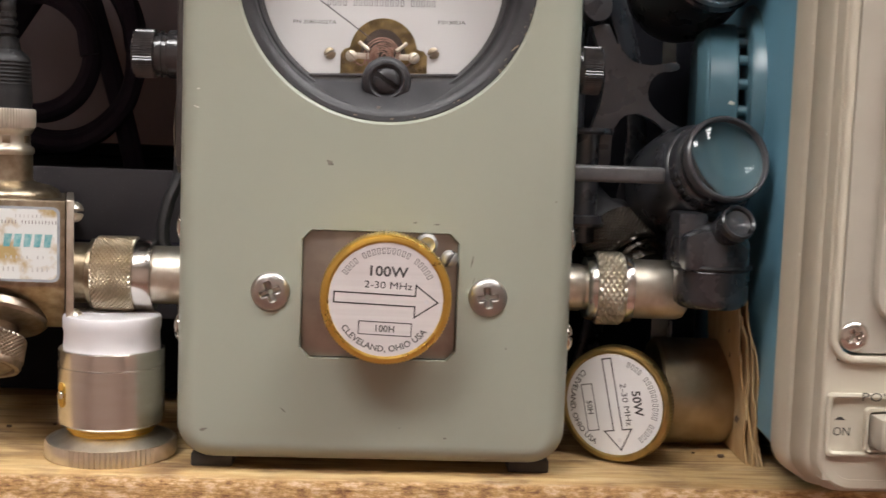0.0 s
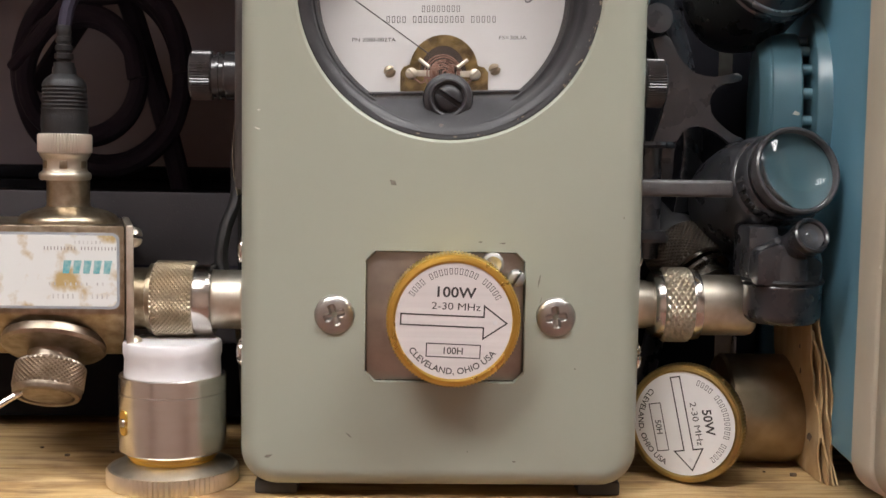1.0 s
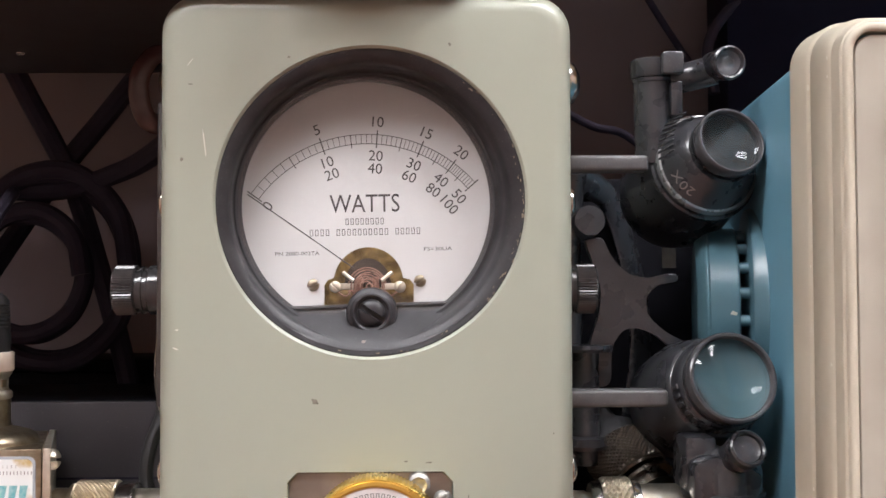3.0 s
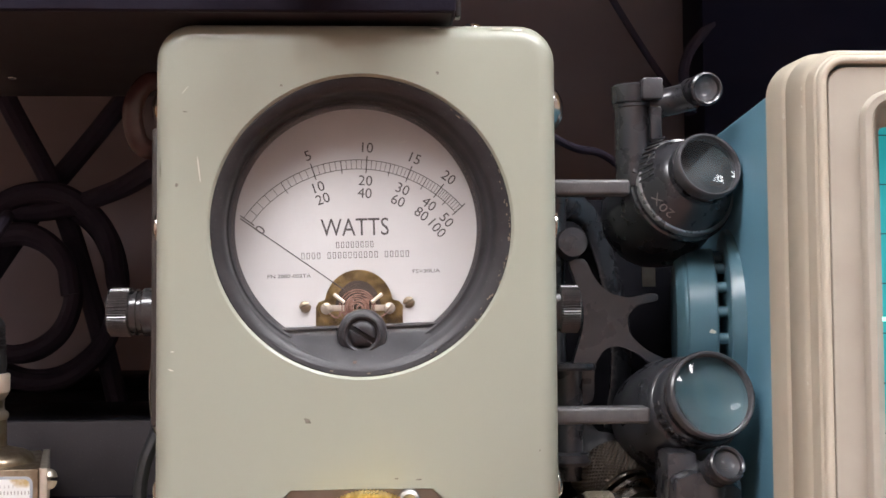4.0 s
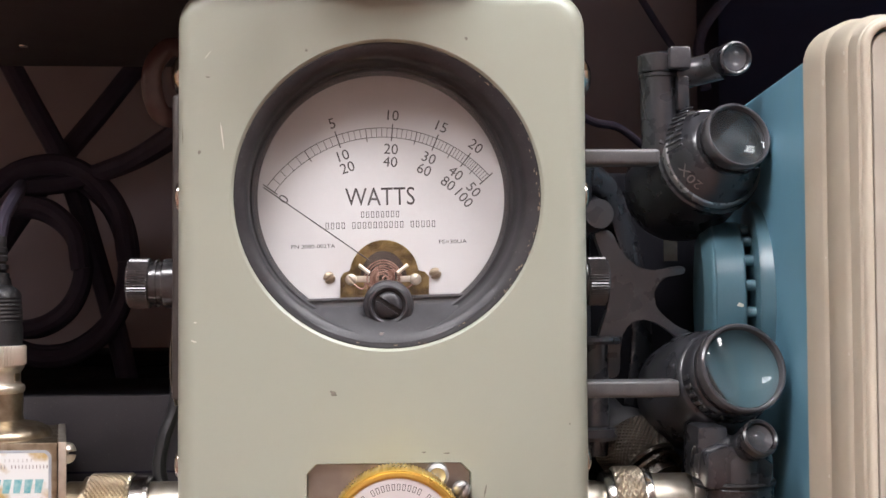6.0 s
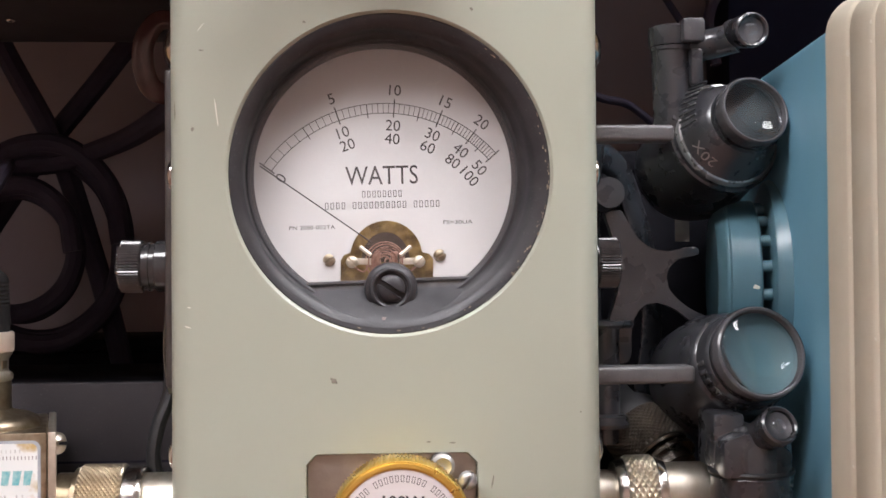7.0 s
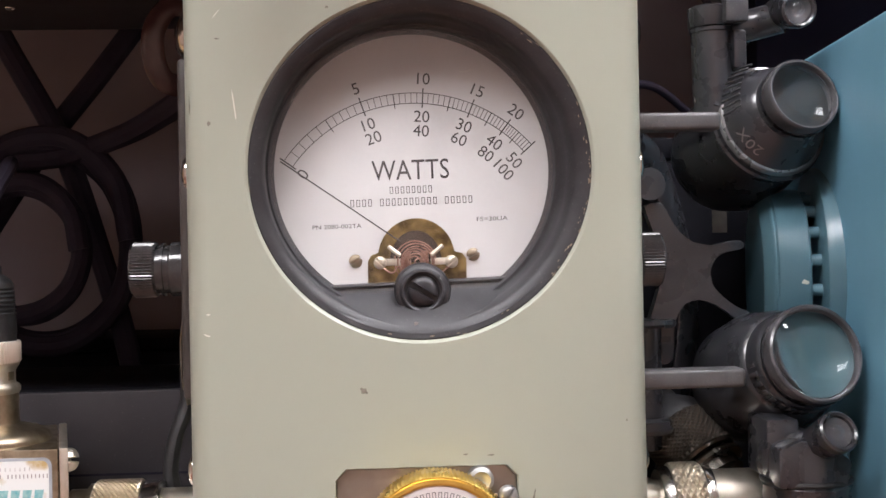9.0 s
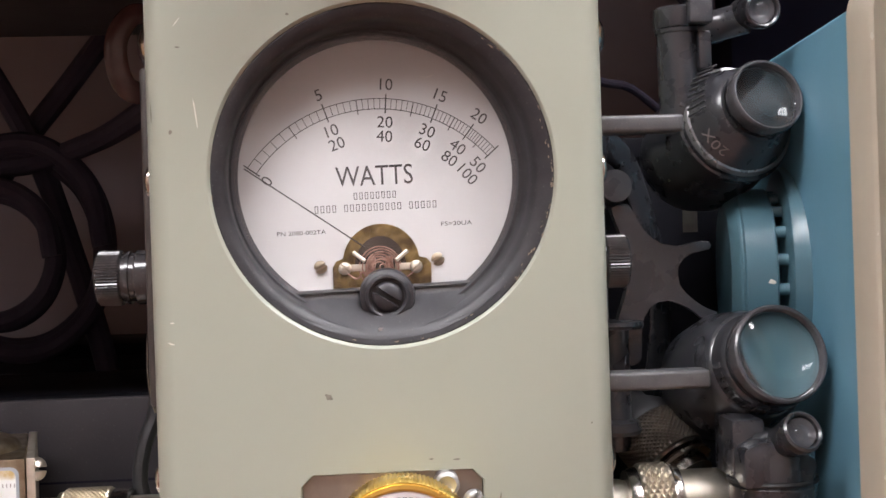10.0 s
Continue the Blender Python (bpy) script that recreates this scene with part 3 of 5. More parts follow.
part("side_strap", rbox(-5.40, -5.11, 1.35, 3.7, 7.75, 15.55, 0.10, 3), pbr("dark_worn_strap", (0.045, 0.038, 0.036), (0.07, 0.06, 0.056), 0.45, 0, 120, 0.2, 10, 0.1), watt, "dark worn strap lying along the side")
part("strap_clip", sweep([(-5.36, 1.9, 10.0), (-5.47, 1.9, 9.1), (-5.47, 1.9, 8.3), (-5.36, 2.0, 7.6)], 0.22, 12, 8, 0.3), CHROME, watt, "polished steel strap clip")
part("carry_strap", sweep([(-5.35, 3.5, 10.0), (-5.62, 3.5, 8.8), (-5.62, 3.3, 7.5), (-5.9, 3.1, 6.6), (-6.0, 3.0, 5.7), (-5.75, 3.2, 4.8), (-5.55, 3.6, 3.9), (-5.45, 4.0, 2.2), (-5.4, 4.2, 0.6)], 0.25, 12, 10, 0.75), RUBBER, watt, "black rubber carrying strap")
part("strap_end", sweep([(-5.3, 2.6, 17.0), (-5.75, 2.5, 16.95), (-6.08, 2.4, 16.4), (-6.08, 2.4, 15.7), (-5.85, 2.5, 15.2), (-5.35, 2.7, 15.1)], 0.28, 14, 8, 0.4), pbr("glossy_brown_vinyl", (0.040, 0.018, 0.017), (0.06, 0.028, 0.026), 0.1, 0, 200), watt, "glossy brown vinyl strap end")

# ---- the round meter in it ----
WX = -0.06                      # middle of the window, a little beside that of the opening


def bezel_ring():
    loops = []
    for r, y, k in ((3.7, 1.4, 1.0), (3.84, 0.5, 0.0), (3.80, 0.15, 0.0), (3.80, 0.08, 0.0), (3.76, 0.06, 0.0), (3.68, 0.08, 0.0), (3.50, 0.15, 0.15), (3.44, 0.22, 0.25),
                    (3.38, 0.45, 0.5), (3.34, 0.70, 0.8), (3.31, 0.74, 0.9), (3.26, 0.74, 1.0), (3.235, 0.78, 1.0), (3.21, 1.1, 1.0), (3.17, 1.15, 1.0), (3.16, 1.27, 1.0)):
        cx = MX + (WX - MX) * k
        loops.append([(cx + r * math.cos(2 * math.pi * i / 96), y, MZ + r * math.sin(2 * math.pi * i / 96)) for i in range(96)])
    return loft(loops, False, False)


bez = part("bezel", bezel_ring(), BEZEL, watt, "black moulded round bezel", angle=40)


def rim_wear():
    """Small rubbed spots along the outer edge of the bezel, most of them on one side."""
    rng = random.Random(5)
    bm = bmesh.new()
    for i in range(60):
        a = rng.gauss(5, 38) if i < 45 else rng.uniform(0, 360)
        rad, size = rng.uniform(3.66, 3.785), rng.uniform(0.012, 0.045)
        cx, cz = rad * math.cos(radians(a)), rad * math.sin(radians(a))
        v = []
        for k in range(8):
            q = radians(45 * k)
            u, w = size * rng.uniform(0.5, 1.0) * math.cos(q) * 0.5, size * rng.uniform(0.5, 1.0) * math.sin(q) * 1.6
            c, d = math.cos(radians(a)), math.sin(radians(a))
            v.append(bm.verts.new((MX + cx + u * c - w * d, 0.045, MZ + cz + u * d + w * c)))
        bm.faces.new(v)
    return bm


part("rim_wear", rim_wear(), pbr("rubbed_tan_edge", (0.30, 0.24, 0.17), (0.16, 0.13, 0.10), 0.6, 0, 900), bez)


def lower_cover():
    """The black segment under the window: a raised bead along its chord, then a slope down to the rim."""
    bm = bmesh.new()
    rows = []
    cols = 72
    for i in range(cols + 1):
        x = 2.52 * math.sin((-1 + 2 * i / cols) * math.pi / 2)
        top = -2.50 + 0.032 * x
        low = min(-math.sqrt(3.66 ** 2 - x * x), top - 0.05)
        bead = min(1.0, (top - low) / 0.5)
        col = [(x, y, top - s * bead) for s, y in ((0.0, 1.28), (0.01, 1.04), (0.03, 0.96), (0.06, 0.94), (0.09, 0.96), (0.12, 1.0), (0.16, 0.99))]
        z0 = col[-1][2]
        for k in range(1, 13):
            q = k / 12
            col.append((x, 0.99 - 0.92 * (1 - (1 - q) ** 1.35), z0 + (low - z0) * q))
        rows.append([bm.verts.new((MX - 0.02 + a, b, MZ + c)) for a, b, c in col])
    for a, b in zip(rows, rows[1:]):
        for k in range(len(a) - 1):
            bm.faces.new((a[k], b[k], b[k + 1], a[k + 1]))
    return bm


part("lower_cover", lower_cover(), BEZEL, watt, "black lower cover of the meter window", angle=50)
zero = part("zero_adjuster", lathe([(0.64, -0.75), (0.635, -0.12), (0.60, -0.05), (0.54, -0.03), (0.50, 0.0), (0.48, 0.05), (0.44, 0.06), (0.40, 0.03), (0.38, -0.04), (0, -0.04)], 48), BEZEL, watt, "black slotted zero adjuster", M=at(0.10, 0.50, 10.14) @ FRONT)
part("adjuster_screw", screw_head(0.34, 0.15, "slot", -32), BEZEL, zero, angle=50, M=at(0.10, 0.53, 10.14) @ FRONT)
part("scuff", blotch(0.09, 12, 0.6), FAINT, watt, M=place(None, -0.07, 0.10, 9.45, 20))

DY = 1.28                       # depth of the dial
PX, PZ = -0.02, 11.03           # the pointer's pivot
SCALE = ((0, 144.3), (2.5, 123.3), (5, 109.1), (7.5, 97.0), (10, 86.2), (12.5, 76.1), (15, 67.7), (17.5, 60.1), (20, 53.1), (22.5, 48.0), (25, 41.5))


def scale_angle(v):
    return float(np.interp(v, [a for a, _ in SCALE], [b for _, b in SCALE]))


dial = part("dial", lathe([(0, 0), (3.5, 0), (3.5, -0.05), (0, -0.05)], 64), DIAL, watt, "white dial with black watt scales", M=at(MX, DY, MZ) @ FRONT)
LY = DY - 0.006


def polar(r, deg):
    return r * math.cos(radians(deg)), r * math.sin(radians(deg))


def tick(v, r0, r1, w):
    a = scale_angle(v)
    d = Vector(polar(1, a))
    n = Vector((-d.y, d.x)) * w / 2
    bm = bmesh.new()
    bm.faces.new([bm.verts.new((*p, 0)) for p in (d * r0 - n, d * r1 - n, d * r1 + n, d * r0 + n)])
    return bm


def arc_line(r, w):
    bm = bmesh.new()
    prev = None
    for i in range(61):
        a = 41.5 + (144.3 - 41.5) * i / 60
        cur = [bm.verts.new((*polar(r - w / 2, a), 0)), bm.verts.new((*polar(r + w / 2, a), 0))]
        if prev:
            bm.faces.new((prev[0], cur[0], cur[1], prev[1]))
        prev = cur
    return bm


for r in (3.42, 3.66):
    b = arc_line(r, 0.018)
    part("scale_arc", b, INK, dial, M=place(b, PX, LY, PZ))
for i in range(51):
    v = i * 0.5
    if v % 5 == 0:
        b = tick(v, 3.32, 3.77, 0.03)
    elif v % 2.5 == 0:
        b = tick(v, 3.32, 3.66, 0.022)
    else:
        b = tick(v, 3.42, 3.66, 0.014)
    part("tick", b, INK, dial, M=place(b, PX, LY - 0.001, PZ))


def numeral(s, v, r, cap=0.26):
    a = scale_angle(v)
    b = lettering(s, cap)
    x, z = polar(r, a)
    part("numeral", b, INK, dial, M=place(b, PX + x, LY, PZ + z, a - 90))


for s, v in (("5", 5), ("10", 10), ("15", 15), ("20", 20)):
    numeral(s, v, 3.99)
for s, s2, v in (("10", "20", 5), ("20", "40", 10), ("30", "60", 15), ("40", "80", 20), ("50", "100", 25)):
    numeral(s, v, 3.12)
    numeral(s2, v, 2.79)
numeral("0", 0, 3.13)
DT = 1.2
b = lettering("WATTS", 0.45, 1.78)
part("lettering", b, INK, dial, M=place(b, -0.10, LY, 12.92, DT))
b = boxes((8,), 0.16, 1.02)
part("name_bar", b, INK, dial, M=place(b, -0.10, LY, 12.46, DT))
b = boxes((4, 10, 5), 0.165, 2.86)
part("name_bar", b, INK, dial, M=place(b, -0.09, LY, 12.19, DT))
b = lettering("PN 2080-002TA", 0.095, 1.12)
part("lettering", b, INK, dial, M=place(b, -1.81, LY, 11.64, DT))
b = lettering("FS=30UA", 0.095, 0.72)
part("lettering", b, INK, dial, M=place(b, 1.77, LY, 11.76, DT))
part("hair", sweep([(1.02, 0.62, 15.08), (1.15, 0.61, 15.06), (1.3, 0.62, 15.12)], 0.006, 6), SCRATCH, watt)
for x, z in ((-1.40, 10.84), (1.31, 10.94)):
    part("dial_screw", screw_head(0.155, 0.09, "slot", 30), TARNISH, dial, angle=50, M=at(x, DY - 0.01, z) @ FRONT)
# the movement seen through the cut-out
mov = part("movement_plate", prism([(MX - 1.22, 10.0), (MX + 1.04, 10.0), (MX + 1.05, 10.85), (MX + 0.95, 10.98), (MX + 0.78, 11.02)]
                                   + [(MX - 0.10 + 0.88 * math.cos(radians(a)), 10.92 + 0.88 * math.sin(radians(a))) for a in range(8, 175, 8)]
                                   + [(MX - 0.98, 11.02), (MX - 1.14, 10.96), (MX - 1.22, 10.83)], DY - 0.03, DY + 0.02), BRASS, watt, "aged brass plate of the meter movement")
# dark raised patch on the plate, coloured as the shaded gap round the coil
part("gap_shade_patch", prism([(PX + 0.60 * math.cos(radians(a)), 10.78 + 0.74 * math.sin(radians(a))) for a in range(0, 181, 12)], DY - 0.045, DY - 0.028), pbr("dark_gap_shade", (0.030, 0.020, 0.016), (0.05, 0.035, 0.025), 0.5, 0.3, 300), mov)
coil = bmesh.new()
for i in range(8):
    q = i / 7
    cr = 0.07 + 0.058 * i
    t = lathe([(cr + 0.017 * math.cos(0.785 * k), 0.017 * math.sin(0.785 * k)) for k in range(9)], 28)
    bmesh.ops.transform(t, matrix=at(PX + 0.10 * noise.noise((i * 1.7, 1.3, 0)), DY - 0.10 - 0.16 * (1 - q), 10.80 + 0.03 * noise.noise((i, 7, 0))) @ FRONT @ Matrix.Rotation(radians(26 * noise.noise((i * 1.3, 3.2, 3))), 4, "X"), verts=t.verts)
    me = bpy.data.meshes.new("tmp")
    t.to_mesh(me)
    t.free()
    coil.from_mesh(me)
    bpy.data.meshes.remove(me)
part("coil", coil, COPPER, mov, "brown copper wire coil")
for s in (-1, 1):
    part("coil_core", rbox(PX - 0.09 + 0.2 * s, PX + 0.09 + 0.2 * s, DY - 0.14, DY - 0.04, 10.45, 11.05, 0.04), COPPER, mov)
    part("stop_post", sweep([(PX + s * 0.62, DY - 0.10, 11.16), (PX + s * 0.36, DY - 0.18, 10.95)], 0.05, 10), NICKEL, mov, "pale metal stop post")
    part("terminal_tab", rbox(PX + s * 0.62 - 0.28, PX + s * 0.62 + 0.28, DY - 0.12, DY - 0.08, 10.72, 10.88, 0.02), NICKEL, mov)
    part("terminal_screw", screw_head(0.15, 0.09, "slot", 45 * s), NICKEL, mov, angle=50, M=at(PX + s * 0.82, DY - 0.11, 10.79) @ FRONT)
    part("hairspring_wire", sweep([(PX + s * 0.8, DY - 0.1, 10.7), (PX + s * 0.55, DY - 0.2, 10.55), (PX + s * 0.4, DY - 0.2, 10.7), (PX + s * 0.25, DY - 0.22, 10.5)], 0.02, 6), COPPER, mov)
tip = Vector((PX, 0, PZ)) + Vector((polar(3.70, 145.2)[0], 0, polar(3.70, 145.2)[1]))
part("pointer", sweep([(PX - 0.35, DY - 0.2, PZ + 0.24), ((PX + tip.x) / 2, DY - 0.19, (PZ + tip.z) / 2), (tip.x, DY - 0.18, tip.z)], 0.016, 6), INK, watt, "thin black pointer resting at zero")
pane = part("window_pane", lathe([(0, 0), (3.215, 0), (3.215, 0.08), (0, 0.08)], 64), PANE, watt, "clear meter window", M=at(WX, 0.95, MZ) @ FRONT)
pane.visible_shadow = False

# ---- the plate in the square opening, with its catch ----
part("line_plate", rbox(-1.90, 2.08, 0.17, 0.4, 3.0, 6.27, 0.03), PANEL, watt, "brushed nickel plate behind the square opening")
part("line_body", rbox(-2.3, 2.5, 0.42, 4.0, 2.6, 6.7, 0.02), BLACKBOX, watt)
FROST = pbr("frosted_aluminium", (0.34, 0.335, 0.325), (0.28, 0.275, 0.265), 0.4, 0.5, 300, 0.08)
part("catch_pin", lathe([(0.28, 0), (0.28, 0.45), (0.2, 0.52), (0.16, 0.50), (0.1, 0.47), (0, 0.47)], 28), FROST, watt, "small aluminium catch pin", M=at(1.26, 0.2, 6.02) @ FRONT)
part("catch_screw", screw_head(0.22, 0.16, "slot", 60), FROST, watt, angle=50, M=at(1.84, -0.25, 5.68) @ FRONT)
part("catch_stem", lathe([(0.16, 0), (0.16, 0.42), (0, 0.42)], 24), CHROME, watt, M=at(1.84, 0.2, 5.68) @ FRONT)
part("catch_spring", rbox(1.5, 1.75, -0.12, -0.06, 5.35, 5.7, 0.02), CHROME, watt)


# ---- plug-in elements ----
def element(x, y, z, rot, power, code, rim, foil, label, turn, deep, skirt=0.95):
    """A plug-in element: knurled cap with a printed disc, and its plain body behind. The local -y axis looks out of the cap."""
    e = thing("plug_in_element", x, y, z, label, "plug-in element", "plug-in elements", rot)
    R = 1.64
    cap = part("knurled_cap", knurl(R, -skirt, 0.0, 110, 0.035, 0.05), rim, e, "knurled anodised cap", M=FRONT)
    part("rim", lathe([(1.41, -0.03), (1.42, 0.03), (1.47, 0.05), (1.55, 0.03), (1.57, -0.03), (1.41, -0.03)], 84), rim, cap, M=FRONT)
    disc = part("label_disc", lathe([(0, 0.012), (1.41, 0.012), (1.42, 0.0), (0, 0.0)], 72), foil, e, "printed foil disc with an arrow", M=FRONT)
    part("body", lathe([(0, -deep), (1.12, -deep), (1.25, -deep + 0.1), (1.27, -deep + 0.3), (1.27, -skirt - 0.05), (1.2, -skirt), (0, -skirt)], 56), TARNISH, e, "plain tarnished metal body", M=FRONT)
    spin = FRONT @ Matrix.Rotation(radians(turn), 4, "Z")
    up = at(0, -0.018, 0)

    def ink(name, bm, dx=0.0, dy=0.0):
        part(name, bm, INK, disc, M=up @ spin @ Matrix.Translation((dx, dy, 0)))
    ink("lettering", lettering(power, 0.24, 0.235 * len(power), 0.020), 0.04, 0.70)
    ink("lettering", lettering("2-30 MHz", 0.17, 1.18), 0.04, 0.36)
    ink("arrow", outline([(-1.28, -0.13), (0.72, -0.13), (0.72, -0.40), (1.28, 0.0), (0.72, 0.40), (0.72, 0.13), (-1.28, 0.13)][::1], 0.035), 0.0, 0.0)
    ink("box_line", outline([(-0.65, -0.16), (0.65, -0.16), (0.65, 0.16), (-0.65, 0.16)], 0.025), 0.02, -0.72)
    ink("lettering", lettering(code, 0.16, None, 0.012), 0.02, -0.72)
    ink("name_bar", bend(boxes((4, 10, 5), 0.15, 2.62), 1.21, 90))
    ink("lettering", bend(lettering("CLEVELAND, OHIO USA", 0.15, 2.35, 0.012), 1.22, 270, True))
    part("dimple", lathe([(0, 0.004), (0.05, 0.004), (0.06, 0.0), (0, 0)], 16), PTFE, disc, M=at(0, -0.014, 0) @ spin @ Matrix.Translation((1.0, 0, 0)))
    return e


element(0.26, -1.25, 4.72, None, "100W", "100H", GOLD, PLATE, "gold knurled plug-in element with silver label, in the wattmeter", -2.0, 1.38)
element(6.66, 1.75, SHELF + 1.67, Matrix.Rotation(radians(-33), 4, "Z"), "50W", "50H", DULLGOLD, WHITELBL, "worn gold plug-in element with white label, lying on the shelf", -77.0, 0.9, 0.36)


# ---- connectors on both sides of the wattmeter ----
def aim(x, y, z, d):
    """Local z along the direction d, from the place x, y, z."""
    return Matrix.Translation((x, y, z)) @ Vector(d).normalized().to_track_quat("Z", "Y").to_matrix().to_4x4()


NY, NZ = 2.5, 4.72
nl = thing("coaxial_connector", -6.6, NY, NZ, "worn nickel coaxial connector with fine diamond knurling, screwed to the wattmeter", "connector", "coaxial connectors")
ML = at(6.6 - 8.25, 0, 0) @ ALONG_X
part("collar", lathe([(0, 0), (0.83, 0), (0.83, 0.42), (0.95, 0.46), (0.95, 0.58), (0, 0.58)], 48), TARNISH, nl, M=ML)
part("knurled_nut", diamond(1.04, 0.58, 1.68, 46, 10, 0.05), pbr("brassy_worn_nickel", (0.66, 0.59, 0.48), (0.54, 0.46, 0.35), 0.36, 1, 250), nl, "nut with fine diamond knurling", M=ML)
part("polished_ring", lathe([(0, 1.68), (0.96, 1.68), (0.98, 1.74), (0.98, 2.1), (0.94, 2.18), (0, 2.18)], 48), CHROME, nl, M=ML)
part("sleeve", lathe([(0, 2.18), (0.8, 2.18), (0.8, 2.95), (0.86, 3.0), (0.9, 3.08), (0.9, 3.25), (0, 3.25)], 48), NICKEL, nl, M=ML)
nr = thing("coaxial_connector", 6.5, NY, NZ, "nickel elbow connector with coarse diamond knurling, screwed to the wattmeter", "connector", "coaxial connectors")
MRt = at(-6.5 + 5.1, 0, 0) @ ALONG_X
part("sleeve", lathe([(0, 0), (0.66, 0), (0.66, 0.55), (0.62, 0.62), (0.62, 0.7), (0, 0.7)], 40), NICKEL, nr, M=MRt)
part("collar", lathe([(0, 0.7), (0.86, 0.7), (0.9, 0.75), (0.94, 0.95), (0.9, 0.97), (0, 0.97)], 48), CHROME, nr, M=MRt)
part("knurled_nut", diamond(1.03, 0.97, 1.75, 26, 5, 0.07), NICKEL, nr, "nut with coarse diamond knurling", M=MRt)
part("polished_ring", lathe([(0, 1.75), (0.95, 1.75), (0.97, 1.8), (0.95, 1.97), (0.86, 2.0), (0, 2.0)], 48), CHROME, nr, M=MRt)
part("elbow_body", lathe([(0, 2.0), (0.83, 2.0), (0.83, 3.3), (0.78, 3.45), (0.6, 3.56), (0, 3.6)], 48), NICKEL, nr, M=MRt)
DARKNUT = pbr("dark_tarnished_nut", (0.075, 0.066, 0.058), (0.13, 0.115, 0.095), 0.42, 0.7, 220, 0.1)
BR = at(-6.5, -NY, -NZ) @ aim(7.55, 3.1, 5.15, (-0.42, 0.62, 0.60))
part("branch_ring", lathe([(0.0, 0.0), (0.72, 0.0), (0.72, 0.25), (0.92, 0.28), (0.94, 0.36), (0.9, 0.42), (0.7, 0.42), (0.7, 0.52), (0.88, 0.54), (0.9, 0.62), (0, 0.64)], 48), pbr("blackened_ring", (0.16, 0.145, 0.125), (0.09, 0.08, 0.07), 0.25, 0.9, 200), nr, M=BR)
part("branch_nut", diamond(0.98, 0.64, 1.75, 40, 9, 0.05), DARKNUT, nr, "dark tarnished knurled nut", M=BR)
part("branch_tail", lathe([(0, 1.75), (0.92, 1.75), (0.9, 2.1), (0.6, 2.5), (0.5, 4.0), (0, 4.0)], 40), RUBBER, nr, M=BR)

# ---- the attenuator on the left with its plug and cable ----
LX = -10.0
load = thing("attenuator", LX, 3.0, 4.9, "tarnished metal attenuator box with a stained white label", "attenuator")


def L(x, y, z):
    return at(x + 10.2, y - 3.0, z - 4.9)


def lean(bm):
    """The box stands slightly turned: its right end runs back to the left."""
    for v in bm.verts:
        v.co.x -= 0.27 * (v.co.y - 1.1)
    return bm


def load_body():
    prof = [(1.1, 4.46), (1.1, 6.76), (5.0, 6.76), (5.0, 3.2), (2.35, 3.2)]
    bm = loft([[(-13.0, y, z) for y, z in prof], [(-8.36, y, z) for y, z in prof]])
    bmesh.ops.bevel(bm, geom=list(bm.edges), offset=0.05, segments=2, profile=0.5, affect="EDGES")
    return lean(bm)


part("housing", load_body(), TARNISH, load, "tarnished brass-nickel housing", M=L(0, 0, 0))
part("end_plate", lean(prism([(-8.34, 3.25), (-8.14, 3.25), (-8.14, 6.78), (-8.34, 6.78)], 1.06, 5.05, 0.03)), NICKEL, load, "bright end plate", M=L(0, 0, 0))
for z in (6.45, 3.6):
    part("end_screw", screw_head(0.27, 0.22, "slot", 80), NICKEL, load, M=L(-8.22, 1.45, z) @ ALONG_X)
STAINED = pbr("stained_white_label", (0.72, 0.73, 0.71), (0.46, 0.33, 0.14), 0.45, 0, 150, 0.05, 6, 0.08, contrast=(0.52, 0.66))
EDGE = pbr("label_border", (0.30, 0.33, 0.36), (0.36, 0.38, 0.4), 0.5, 0, 300)
lab = part("label", loft([[(x, y, z) for x, z in rr_loop(-11.9, -8.50, 4.60, 6.58, 0.2)] for y in (1.09, 1.075)]), EDGE, load, M=L(0, 0, 0))
part("label_field", loft([[(x, y, z) for x, z in rr_loop(-11.83, -8.57, 4.67, 6.51, 0.16)] for y in (1.08, 1.068)]), STAINED, lab, "stained white paper", M=L(0, 0, 0))
PALEINK = pbr("worn_print", (0.42, 0.41, 0.40), (0.62, 0.61, 0.59), 0.6, 0, 900)
TEALINK = pbr("faded_teal_ink", (0.10, 0.36, 0.40), (0.3, 0.5, 0.5), 0.6, 0, 700)
for words, cap, w, x, z, mt in (((7,), 0.08, 0.75, -9.3, 6.33, PALEINK), ((10, 11), 0.09, 1.9, -9.5, 6.17, FAINT), ((2, 5, 2), 0.08, 1.5, -9.6, 5.25, PALEINK), ((5, 1, 4), 0.12, 1.5, -9.5, 4.93, PALEINK)):
    b = bars(words, cap, w)
    part("writing_bar", b, mt, lab, M=L(0, 0, 0) @ place(b, x, 1.06, z))
for i in range(5):
    b = prism([(-9.95 + 0.26 * i, 5.52), (-9.79 + 0.26 * i, 5.52), (-9.72 + 0.26 * i, 5.86), (-9.92 + 0.26 * i, 5.86)], 1.066, 1.06)
    part("logo_block", b, TEALINK, lab, M=L(0, 0, 0))
part("top_flange", lathe([(0, 0), (1.3, 0), (1.3, 0.08), (1.22, 0.2), (1.0, 0.31), (0.66, 0.39), (0.58, 0.43), (0.56, 0.5), (0.56, 1.15), (0, 1.15)], 56), TARNISH, load, M=L(-10.2, 2.5, 6.76))
BX = L(0, 0, 0) @ aim(-10.5, 2.2, 3.62, (0, -0.50, -0.86))
